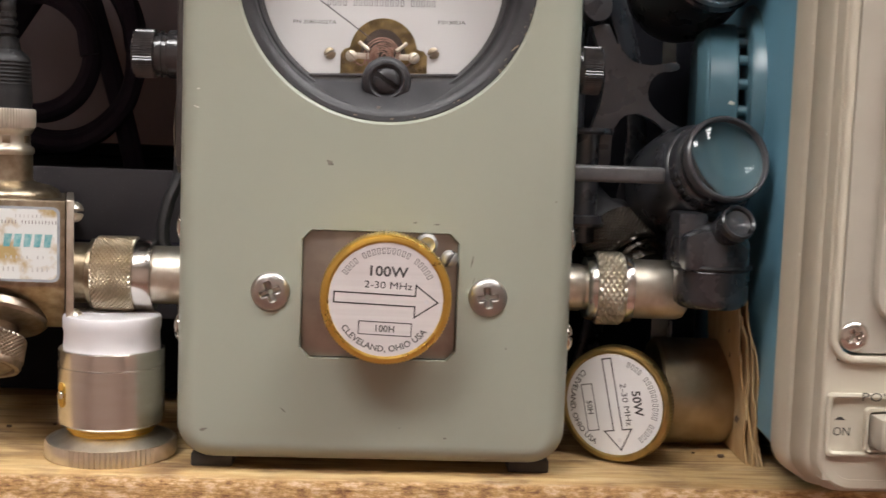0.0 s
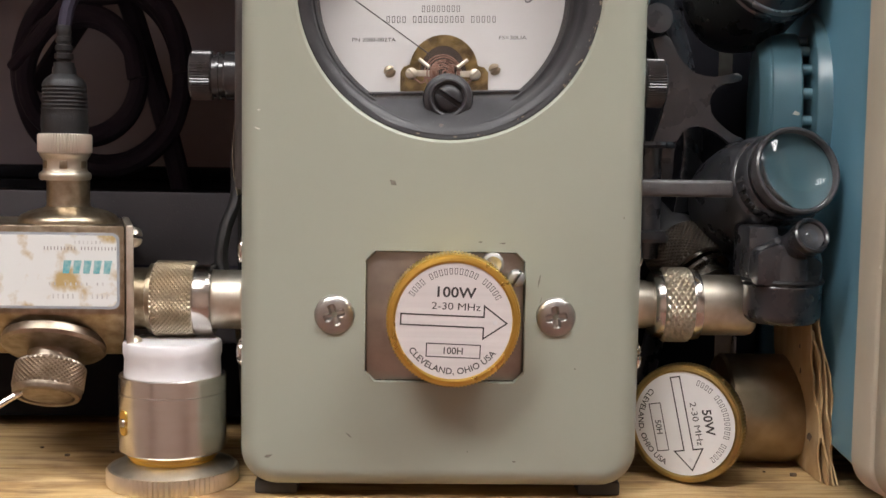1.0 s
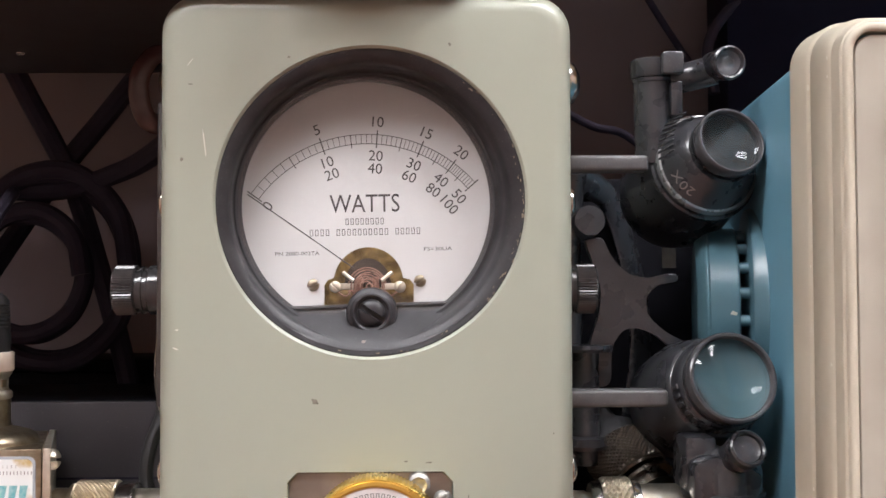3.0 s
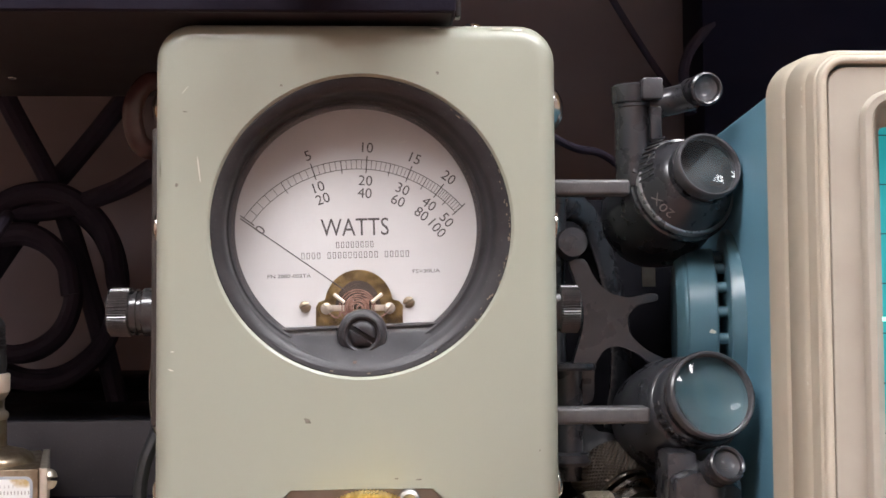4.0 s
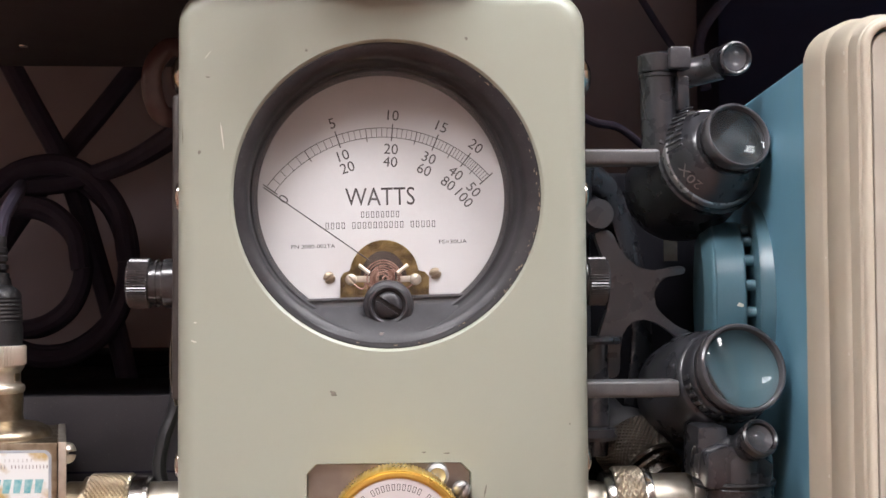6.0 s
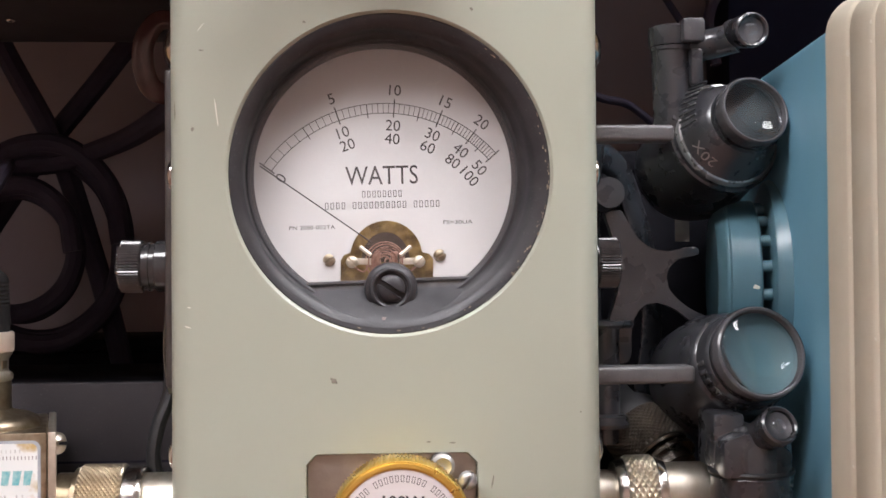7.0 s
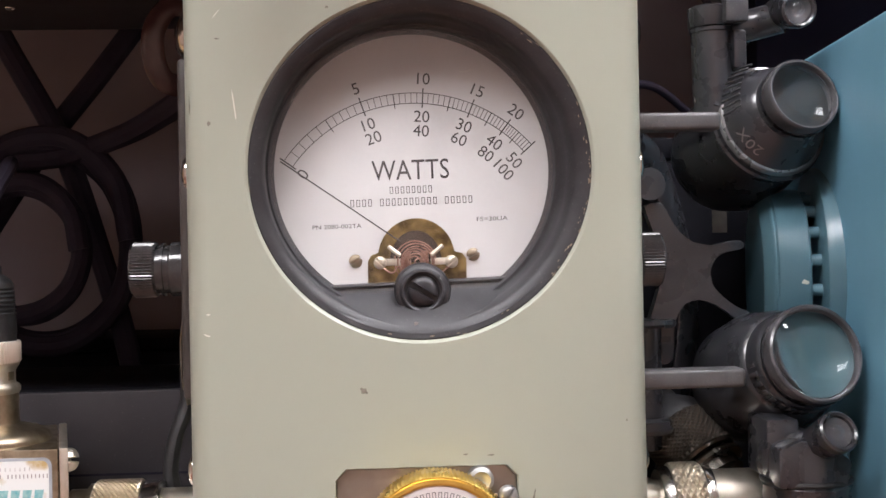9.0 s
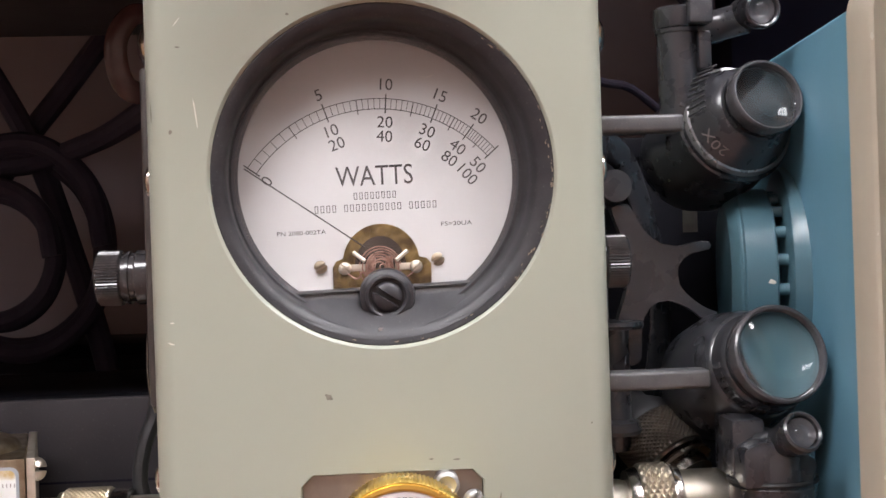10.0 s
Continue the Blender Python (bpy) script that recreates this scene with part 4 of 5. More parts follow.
BROWNED = pbr("brown_tarnished_fitting", (0.44, 0.37, 0.30), (0.28, 0.23, 0.17), 0.42, 1, 260, 0.12, 8, 0.12)
part("bottom_flange", lathe([(0, 0), (1.35, 0), (1.38, 0.1), (1.38, 0.22), (1.3, 0.3), (0.8, 0.38), (0.66, 0.45), (0.66, 0.75), (0, 0.75)], 56), BROWNED, load, "tarnished round flange", M=BX)
knb = part("bottom_cap", diamond(0.92, 0.75, 1.45, 40, 6, 0.045), BROWNED, load, "tarnished knurled cap", M=BX)
part("cap_end", lathe([(0.88, 1.42), (0.88, 1.55), (0.84, 1.62), (0.72, 1.62), (0.70, 1.52), (0.64, 1.5), (0.62, 1.6), (0.5, 1.64), (0, 1.64)], 48), BROWNED, knb, M=BX)
part("lever", sweep([(-10.9, 1.35, 2.5), (-11.4, 1.2, 2.2), (-12.2, 1.0, 1.7)], 0.09, 10), CHROME, load, M=L(0, 0, 0))

plug = thing("coaxial_plug", LX - 0.08, 2.5, 7.68, "nickel bayonet plug with black rubber boot, on the attenuator", "plug", rot=Matrix.Scale(0.93, 4))
part("bayonet_ring", lathe([(0.56, 0.26), (0.68, 0.22), (0.725, 0.28), (0.73, 0.38), (0.70, 0.44), (0.63, 0.48), (0.61, 0.54), (0.61, 0.80), (0.66, 0.88), (0.71, 0.95), (0.71, 1.0), (0.5, 1.0), (0.5, 0.26), (0.56, 0.26)], 48), NICKEL, plug)
for a in (-60, 0, 60, 180):
    part("bayonet_lug", rbox(-0.11, 0.11, -0.63, -0.5, 0.56, 0.78, 0.02), TARNISH, plug, M=Matrix.Rotation(radians(a + 12), 4, "Z"))
part("grip_ring", knurl(0.76, 1.0, 1.55, 60, 0.045, 0.04), pbr("pale_nickel", (0.80, 0.76, 0.68), (0.72, 0.68, 0.6), 0.4, 0.9, 200), plug, "pale knurled grip ring")
prof = [(0, 1.55), (0.65, 1.55), (0.65, 1.66), (0.67, 1.75), (0.66, 2.05), (0.64, 2.15)]
for i in range(6):
    h = 2.25 + 0.11 * i
    prof += [(0.66 - 0.006 * i, h), (0.63 - 0.006 * i, h + 0.03), (0.63 - 0.006 * i, h + 0.06), (0.655 - 0.006 * i, h + 0.09)]
prof += [(0.60, 3.0), (0.52, 3.12), (0.34, 3.25), (0.32, 3.45), (0, 3.45)]
part("boot", lathe(prof, 40), RUBBER, plug, "ribbed black rubber boot")
prof = [(0, 3.4)]
for i in range(5):
    prof += [(0.29 - 0.02 * i, 3.45 + 0.24 * i), (0.29 - 0.02 * i, 3.58 + 0.24 * i), (0.2, 3.6 + 0.24 * i), (0.2, 3.66 + 0.24 * i)]
part("strain_relief", lathe(prof + [(0, 4.7)], 28), RUBBER, plug)
part("cable", sweep([(0, 0, 4.5), (0.05, 0.3, 5.2), (0.1, 1.4, 6.0), (-0.4, 3.2, 6.3), (-1.6, 5.2, 5.8), (-4, 7.5, 4)], 0.2, 10), CABLE, plug)

# ---- the turned adapter on the shelf ----
ad = thing("adapter", -7.08, 1.78, SHELF, "turned aluminium adapter with white top, standing on the shelf", "adapter")
part("knurled_base", knurl(1.74, 0, 0.44, 76, 0.07, 0.05), pbr("satin_nickel", (0.84, 0.76, 0.62), (0.74, 0.66, 0.52), 0.42, 1, 200), ad, "wide knurled base ring")
part("shoulder", lathe([(0, 0.44), (1.62, 0.44), (1.30, 0.60), (1.16, 0.64), (0, 0.64)], 56), NICKEL, ad, "sloped shoulder of the base")
part("brass_ring", lathe([(0, 0.64), (1.12, 0.64), (1.12, 0.72), (1.2, 0.76), (1.2, 0.9), (0, 0.9)], 56), GOLD, ad, "brass neck ring")
part("barrel", lathe([(0, 0.9), (1.36, 0.9), (1.40, 0.95), (1.40, 2.45), (1.37, 2.47), (1.40, 2.49), (1.40, 2.9), (1.37, 2.93), (0, 2.93)], 64), ALU, ad, "turned aluminium barrel")
part("insulator", lathe([(0, 2.93), (1.27, 2.93), (1.25, 3.35), (1.29, 3.5), (1.29, 3.74), (1.26, 3.80), (1.2, 3.82), (1.12, 3.825), (1.08, 3.81), (0, 3.81)], 56), PTFE, ad, "white plastic insulator")
SL = Matrix.Rotation(radians(-52), 4, "Z") @ at(0, -1.375, 1.75)
slot = part("brass_slot", loft([[(x, y, z) for x, z in rr_loop(-0.17, 0.17, -0.33, 0.33, 0.14)] for y in (0.02, -0.045)]), GOLD, ad, "brass slotted insert", M=SL)
part("slot_screw", lathe([(0, 0.05), (0.1, 0.05), (0.12, 0.0), (0, 0.0)], 20), CHROME, slot, M=SL @ at(0, -0.05, 0) @ FRONT)

# ---- the pair of lit magnifiers behind the wattmeter's edge ----
mag = thing("head_magnifier", 8.0, 4.0, SHELF, "dusty black plastic head magnifier with two eyepieces and lamps", "magnifier")


def G(M):
    return at(-8.0, -4.0, -SHELF) @ M


def eyepiece(x, y, z, axis, R, body, label, marked, bulge):
    """A tapered barrel with a rimmed lens; the axis looks out of the lens."""
    A = G(aim(x, y, z, axis))
    barrel = part("eyepiece", lathe([(0, -body[-1][1]), *[(r, -h) for r, h in body[::-1]], (R * 0.93, -0.55), (R * 0.93, -0.35), (R * 0.90, -0.35), (R * 0.90, -1.1), (0, -1.1)], 64), PLASTIC, mag, label, M=A)
    part("lens_rim", lathe([(R * 0.86, -0.30), (R * 0.87, -0.02), (R * 0.90, 0.04), (R * 0.94, 0.055), (R * 0.98, 0.02), (R, -0.06), (R, -0.34), (R * 0.96, -0.42), (R * 0.86, -0.42), (R * 0.86, -0.30)], 64), GREYPL, barrel, "rounded grey lens rim", M=A)
    sag, deep = R * bulge[0], R * bulge[1]
    dome = [(R * 0.865 * k / 10, -0.10 + sag * (1 - (k / 10) ** 2)) for k in range(11)]
    back = [(R * 0.865 * k / 10, -0.14 - deep * (1 - (k / 10) ** 2)) for k in range(10, -1, -1)]
    ln = part("lens", lathe(dome + back, 64), LENS, barrel, "clear magnifying lens", angle=60, M=A)
    ln.visible_shadow = False
    part("lens_backdrop", lathe([(R * 0.895 * k / 10, -0.38 - deep + 0.9 * deep * (k / 10) ** 2) for k in range(11)], 48), marked, barrel, M=A)
    return barrel, A


# teal disc stands in for the oscilloscope case seen through the lower lens
VIEWBLUE = pbr("teal_view_disc", (0.036, 0.085, 0.10), (0.058, 0.115, 0.13), 0.5, 0, 100, 0.02, 20, 0.08, dust=0.2)
INNER = pbr("dusty_inner_disc", (0.009, 0.009, 0.010), (0.030, 0.030, 0.030), 0.75, 0, 240, 0.03, 10, 0.08, dust=0.22, spec=0.05)
AX1 = (0.20, -0.93, 0.30)
b1, A1 = eyepiece(9.80, 2.85, 14.74, AX1, 0.98, [(0.95, 0.5), (0.98, 0.62), (1.12, 0.72), (1.45, 1.55), (1.52, 1.6), (1.56, 1.75), (1.62, 1.8), (1.62, 1.95), (1.56, 2.0), (1.68, 3.2), (1.66, 4.0), (1.45, 4.6)], "black barrel with ribs and a pale 20X mark", INNER, (0.012, 0.13))
AX2 = (0.16, -0.93, 0.30)
b2, A2 = eyepiece(9.25, 0.98, 8.47, AX2, 1.20, [(1.16, 0.5), (1.2, 0.55), (1.24, 0.62), (1.24, 1.1), (1.30, 1.14), (1.34, 1.22), (1.44, 1.5), (1.62, 2.4), (1.60, 3.4), (1.4, 3.9)], "black barrel with a notched ring", VIEWBLUE, (0.20, 0.14))
for i in range(9):                                  # grip ribs on the upper barrel
    part("rib", rbox(-0.035, 0.035, 0.0, 0.045, -1.25, -0.62, 0.015), PLASTIC, b1, M=A1 @ Matrix.Rotation(radians(40 + 6.5 * i), 4, "Z") @ at(0, 1.22, 0) @ Matrix.Rotation(radians(18), 4, "X"))
for i in range(14):                                 # notches round the lower barrel
    part("notch", rbox(-0.06, 0.06, 0, 0.05, -1.05, -0.68, 0.015), GREYPL, b2, M=A2 @ Matrix.Rotation(radians(92 + 11 * i), 4, "Z") @ at(0, 1.22, 0))
part("catch", rbox(-0.18, 0.18, 0, 0.16, -2.0, -1.5, 0.04), GREYPL, b1, M=A1 @ Matrix.Rotation(radians(70), 4, "Z") @ at(0, 1.52, 0))
RINGGREY = pbr("satin_grey_metal", (0.34, 0.34, 0.345), (0.26, 0.26, 0.265), 0.3, 0.7, 200, 0.05)
part("collar_ring", lathe([(1.42, -1.49), (1.49, -1.50), (1.53, -1.56), (1.545, -1.64), (1.45, -1.66), (1.42, -1.49)], 64), RINGGREY, b1, "satin grey collar ring", M=A1)
m20 = lettering("20X", 0.26, 0.85)
for v in m20.verts:                                 # wrap the mark round the taper
    a = -v.co.x / 1.35
    h = -1.18 - v.co.y
    r = 1.12 + (1.45 - 1.12) * (-h - 0.72) / 0.83 + 0.012
    v.co = Vector((r * math.sin(a), -r * math.cos(a), h))
part("lettering", m20, FAINT, b1, M=A1 @ Matrix.Rotation(radians(-118 + 90), 4, "Z") @ Matrix.Rotation(radians(180), 4, "Z") @ Matrix.Rotation(radians(155), 4, "Z"))


def led_unit(x, y, z, axis, parent_label):
    A = G(aim(x, y, z, axis))
    u = part("lamp_tube", lathe([(0, -1.3), (0.40, -1.3), (0.42, -1.2), (0.42, -0.55), (0.45, -0.5), (0.48, -0.1), (0.47, 0.0), (0.42, 0.04), (0.37, 0.0), (0.35, -0.12), (0, -0.14)], 36), PLASTIC, mag, parent_label, M=A)
    g = part("lamp_lens", lathe([(0.24 * math.sin(radians(9 * k)), -0.12 + 0.16 * math.cos(radians(9 * k))) for k in range(11)], 28), CLEAR, u, "small clear lamp lens", angle=60, M=A)
    g.visible_shadow = False
    part("reflector", lathe([(0.34, -0.06), (0.2, -0.125), (0, -0.13)], 28), GREYPL, u, M=A)
    return u


# upper lamp on its post
led_unit(9.86, 3.2, 16.95, (0.10, -0.98, -0.1), "small black lamp with clear lens")
part("lamp_arm", sweep([(9.75, 4.2, 16.95), (9.2, 4.6, 16.85), (8.5, 4.7, 16.7)], 0.42, 12), PLASTIC, mag, M=G(Matrix()))
part("battery_tube", lathe([(0, 0), (0.54, 0), (0.54, 2.3), (0.57, 2.32), (0.57, 2.42), (0, 2.42)], 40), PLASTIC, mag, "dusty battery tube", M=G(aim(8.05, 4.6, 14.3, (-0.02, 0, 1))))
part("battery_cap", lathe([(0, 2.45), (0.6, 2.45), (0.62, 2.5), (0.62, 2.95), (0.56, 3.0), (0, 3.0)], 12), PLASTIC, mag, M=G(aim(8.05, 4.6, 14.3, (-0.02, 0, 1))))
part("switch_block", rbox(8.12, 8.75, 3.7, 4.3, 16.75, 17.4, 0.1), GREYPL, mag, "grey switch block", M=G(Matrix()))
part("clip_bracket", rbox(8.4, 8.75, 3.95, 4.5, 15.6, 16.6, 0.08), PLASTIC, mag, M=G(Matrix()))
# lower lamp, upside down
led_unit(9.22, -0.35, 6.86, (0.18, -0.85, 0.42), "small black lamp with clear lens")
part("lamp_arm", sweep([(9.1, 0.4, 6.45), (8.85, 0.8, 6.3), (8.5, 1.2, 6.4)], 0.45, 12), PLASTIC, mag, M=G(Matrix()))
part("lamp_bracket", rbox(7.95, 8.75, 0.75, 2.2, 5.6, 7.0, 0.12), PLASTIC, mag, M=G(Matrix()))
part("lamp_shoulder", prism([(8.0, 5.5), (9.6, 5.5), (9.75, 6.1), (9.2, 6.5), (8.5, 6.6), (8.0, 6.4)], 0.1, 1.6, 0.12), PLASTIC, mag, M=G(Matrix()))
part("battery_cap", lathe([(0, 0), (0.82, 0), (0.96, 0.12), (1.0, 0.25), (1.0, 0.9), (1.03, 0.98), (1.0, 1.05), (0, 1.08)], 14), PLASTIC, mag, "faceted black battery cap", M=G(at(8.95, 1.0, 4.48)))
part("cap_gasket", lathe([(0, 1.05), (1.04, 1.05), (1.06, 1.1), (1.04, 1.16), (0, 1.16)], 40), RUBBER, mag, M=G(at(8.95, 1.0, 4.48)))
part("battery_tube", lathe([(0, 1.15), (0.97, 1.15), (0.97, 1.7), (0.9, 1.9), (0, 1.95)], 40), PLASTIC, mag, M=G(at(8.95, 1.0, 4.48)))
# arms that carry the eyepieces and the frame between
part("arm", rbox(4.6, 7.2, 1.2, 1.9, 13.74, 14.16, 0.10, 3), ARMGREY, mag, "flat grey arm", M=G(at(0, 0, 0)))
part("arm", rbox(4.6, 7.6, 1.0, 1.7, 7.72, 8.16, 0.10, 3), ARMGREY, mag, "flat grey arm", M=G(at(0, 0, 0)))
part("bridge", sweep([(5.6, 3.8, 14.0), (5.55, 4.2, 12.6), (5.55, 4.3, 8.8), (5.6, 4.0, 7.0)], 0.35, 12), PLASTIC, mag, M=G(Matrix()))
spider = [(5.91, 12.07), (6.37, 12.14), (6.6, 11.72), (6.94, 11.29), (7.49, 11.02), (8.35, 11.15), (8.46, 10.94), (7.84, 10.79), (7.58, 10.4), (7.71, 9.94), (8.19, 9.5), (8.65, 9.25), (8.39, 9.04), (7.82, 9.46), (7.21, 9.66), (6.81, 9.46), (6.63, 8.91), (6.57, 8.11), (6.08, 8.12), (5.98, 8.97), (6.26, 9.94), (6.34, 10.61), (6.2, 11.23)]
closed = smooth_path([(x, z, 0) for x, z in spider + spider[:1]], 4)[:-1]
part("spider_bracket", prism([(p.x, p.y) for p in closed], 3.75, 4.1, 0.03, 2), PLASTIC, mag, "four-armed dusty black bracket", M=G(Matrix()))
part("hinge_knob", lathe([(0, 0), (0.42, 0), (0.45, 0.1), (0.42, 0.7), (0, 0.75)], 28), PLASTIC, mag, M=G(aim(5.95, 4.2, 12.55, (0.1, -1, 0.1))))
part("pivot_washer", lathe([(0, 0), (0.75, 0), (0.78, 0.08), (0.75, 0.18), (0, 0.18)], 36), PLASTIC, mag, M=G(at(5.85, 3.6, 9.0)))
part("pivot_post", lathe([(0, 0), (0.42, 0), (0.42, 3.2), (0, 3.2)], 28), PLASTIC, mag, M=G(at(5.85, 3.7, 5.9)))
part("pivot_washer", lathe([(0, 0), (0.62, 0), (0.66, 0.1), (0.6, 0.3), (0, 0.3)], 36), PLASTIC, mag, M=G(at(5.75, 3.2, 6.4)))
part("head_band", sweep([(5.8, 4.2, 13.9), (6.3, 7.5, 14.2), (7.8, 9.5, 13.2), (8.6, 9.6, 9), (7.6, 9, 4), (6.6, 8, 0.4)], 0.5, 12, 10, 0.35), PLASTIC, mag, "black head band", M=G(Matrix()))

# ---- the oscilloscope ----
SX0, SX1 = 9.92, 41.4
scope = thing("oscilloscope", 24, 0, SHELF, "cream-fronted oscilloscope with teal case and lit screen, on the shelf", "oscilloscope")


def S(M=None):
    return at(-24, 0, -SHELF, M)


def frame_loop(x0, zb, zt, y, r):
    return [(x, y, z) for x, z in rr_loop(x0, SX0 + SX1 - x0, zb, zt, r)]


part("front_frame", loft([frame_loop(*v) for v in (
    (10.0, 0.76, 16.64, -1.55, 0.9), (9.92, 0.67, 16.72, -1.67, 0.95), (9.92, 0.72, 16.68, -2.70, 0.95), (9.95, 0.76, 16.65, -2.78, 0.93),
    (9.985, 0.80, 16.61, -2.84, 0.9), (9.985, 0.82, 16.60, -2.92, 0.9), (9.94, 0.82, 16.59, -3.0, 0.9), (9.93, 0.95, 16.49, -3.9, 0.88),
    (9.96, 1.02, 16.44, -4.02, 0.85), (10.0, 1.05, 16.41, -4.08, 0.82), (10.0, 1.12, 16.37, -4.42, 0.8), (10.02, 1.15, 16.34, -4.52, 0.78),
    (10.08, 1.21, 16.28, -4.56, 0.72), (10.3, 1.4, 16.1, -4.56, 0.5), (10.34, 1.44, 16.06, -4.2, 0.5))], False, False), CREAM, scope, "cream moulded front frame", angle=30, M=S())


def ring_frame(x0, x1, z0, z1, r, steps):
    return loft([[(x, y, z) for x, z in rr_loop(x0 + d, x1 - d, z0 + d, z1 - d, max(0.12, r - d))] for d, y in steps], False, False)


part("screen_surround", ring_frame(10.07, 24.8, 4.03, 16.24, 0.62, [(0, -4.5), (0, -4.62), (0.03, -4.66), (0.07, -4.68), (0.15, -4.68), (0.19, -4.65), (0.21, -4.3)]), CREAM, scope, "raised cream screen surround", angle=40, M=S())
part("lower_panel", rbox(10.15, 41.1, -4.55, -4.2, 1.38, 4.1, 0), CREAM, scope, M=S())
part("side_panel", rbox(24.6, 41.1, -4.555, -4.2, 4.0, 16.2, 0), CREAM2, scope, M=S())
part("screen_panel", ring_frame(10.315, 24.55, 4.28, 15.99, 0.42, [(0, -4.3), (0, -4.56), (0.02, -4.59), (0.9, -4.59)]), CREAM2, scope, "beige panel round the screen", M=S())
SF = S(at(-0.52, -1.62, 0.18))   # what sits in the front panel
part("screen_bezel", ring_frame(11.5, 24.3, 4.75, 15.30, 0.7, [(0, -2.9), (0.02, -3.08), (0.08, -3.14), (0.22, -3.14), (0.28, -3.08), (0.65, -2.35), (0.72, -2.30), (0.72, -2.2)]), CREAM2, scope, "stepped beige screen bezel", angle=40, M=SF)
scr = part("screen", rbox(12.0, 23.8, -2.30, -2.25, 5.1, 15.0, 0), SCREEN, scope, "glowing teal screen with a dark graticule", M=SF)
for i in range(11):
    part("graticule_line", rbox(12.9 + i * 1.05 - 0.012, 12.9 + i * 1.05 + 0.012, -2.308, -2.304, 5.2, 14.8, 0), INK, scr, M=SF)
for i in range(9):
    part("graticule_line", rbox(12.05, 23.7, -2.314, -2.31, 5.6 + 1.1 * i - 0.012, 5.6 + 1.1 * i + 0.012, 0), INK, scr, M=SF)
part("trace_line", rbox(12.1, 23.7, -2.32, -2.316, 10.26, 10.36, 0), TRACE, scr, M=SF)
part("frame_screw", screw_head(0.34, 0.14, "cross", 30), CHROME, scope, "domed cross-head screw", angle=50, M=S(at(10.62, -4.59, 4.66) @ FRONT))
part("frame_screw", screw_head(0.34, 0.14, "cross", 10), CHROME, scope, "domed cross-head screw", angle=50, M=S(at(24.2, -4.59, 4.66) @ FRONT))
SP = S(at(-0.69, -1.68, 0.40))
part("power_field", ring_frame(10.82, 14.6, 1.55, 2.98, 0.12, [(0, -2.85), (0, -2.98), (0.03, -3.0), (0.07, -3.0), (0.1, -2.96), (0.1, -2.87)]), CREAM, scope, M=SP)
part("power_button", rbox(11.8, 13.3, -3.6, -2.8, 1.8, 2.55, 0.1), CREAM2, scope, "beige power push button", M=SP)
part("button_well", ring_frame(11.68, 13.42, 1.68, 2.67, 0.08, [(0, -2.86), (0, -3.05), (0.06, -3.05), (0.06, -2.87)]), CREAM, scope, M=SP)
for s, cap, w, x, z in (("ON", 0.19, 0.38, 11.2, 2.10), ("POWER", 0.19, 1.25, 12.2, 2.92)):
    b = lettering(s, cap, w)
    part("lettering", b, INK, scope, M=SP @ place(b, x, -2.877 if s == "ON" else -3.004, z))
part("on_mark", prism([(11.03, 2.36), (11.27, 2.36), (11.19, 2.43), (11.11, 2.43)], -2.880, -2.874), INK, scope, M=SP)


for y, z, r in ((-2.86, 15.17, 0.07), (-2.86, 11.2, 0.04), (-4.05, 15.6, 0.05), (-4.05, 15.2, 0.04), (-2.86, 6.3, 0.05), (-4.05, 9.1, 0.04)):
    b = blotch(r, y * 7 + z, 1.4)
    part("nick", b, SCRATCH, scope, M=S(at(9.93, y, z) @ Matrix.Rotation(radians(-80), 4, "Z") @ FRONT))


def scope_case():
    bm = bmesh.new()
    bot = [(10.30, -1.95), (11.9, 14.0), (41.5, 14.0), (41.5, -1.95)]
    bm2 = loft([[(x, y, z) for x, y in bot] for z in (1.0, 16.2)])
    bm.free()
    bmesh.ops.bevel(bm2, geom=list(bm2.edges), offset=0.12, segments=3, profile=0.5, affect="EDGES")
    return bm2


part("case", scope_case(), TEAL, scope, "teal enamelled case", M=S())
for x, y in ((13, 1.5), (39, 1.5), (14, 12), (39, 12)):
    part("foot", lathe([(0, 0), (0.7, 0), (0.8, 0.1), (0.8, 1.15), (0, 1.15)], 24), RUBBER, scope, M=S(at(x, y, SHELF)))
# the handle hub on its side, with pins
HUB = S(aim(9.52, 6.1, 10.10, (1, -0.20, 0)))
hub = part("handle_hub", lathe([(0, 0.0), (2.05, 0.0), (2.12, 0.03), (2.34, 0.22), (2.37, 0.27), (2.37, 0.31), (2.42, 0.36), (2.42, 1.1), (2.39, 1.15), (2.3, 1.18), (0, 1.18)], 72), HUBTEAL, scope, "round teal handle hub", angle=18, M=HUB)
for a in range(0, 360, 20):
    part("hub_pin", lathe([(0, 1.0), (0.16, 1.0), (0.16, 1.7), (0, 1.7)], 16), HUBTEAL, hub, M=HUB @ Matrix.Rotation(radians(a + 7), 4, "Z") @ at(2.2, 0, 0))
part("hub_base", lathe([(0, 1.42), (2.8, 1.42), (2.95, 1.48), (3.0, 1.6), (3.0, 2.4), (0, 2.4)], 72), HUBTEAL, hub, "round teal base of the handle", M=HUB)
b = blotch(0.12, 31, 0.7)
part("paint_chip", b, SCRATCH, hub, M=S(at(10.0, 3.53, 10.05) @ Matrix.Rotation(radians(-12), 4, "Z") @ FRONT))

# ---- folded cardboard beside the oscilloscope ----
card = thing("cardboard", 10.4, 3.0, SHELF, "folded brown corrugated cardboard piece, upright beside the oscilloscope", "cardboard")


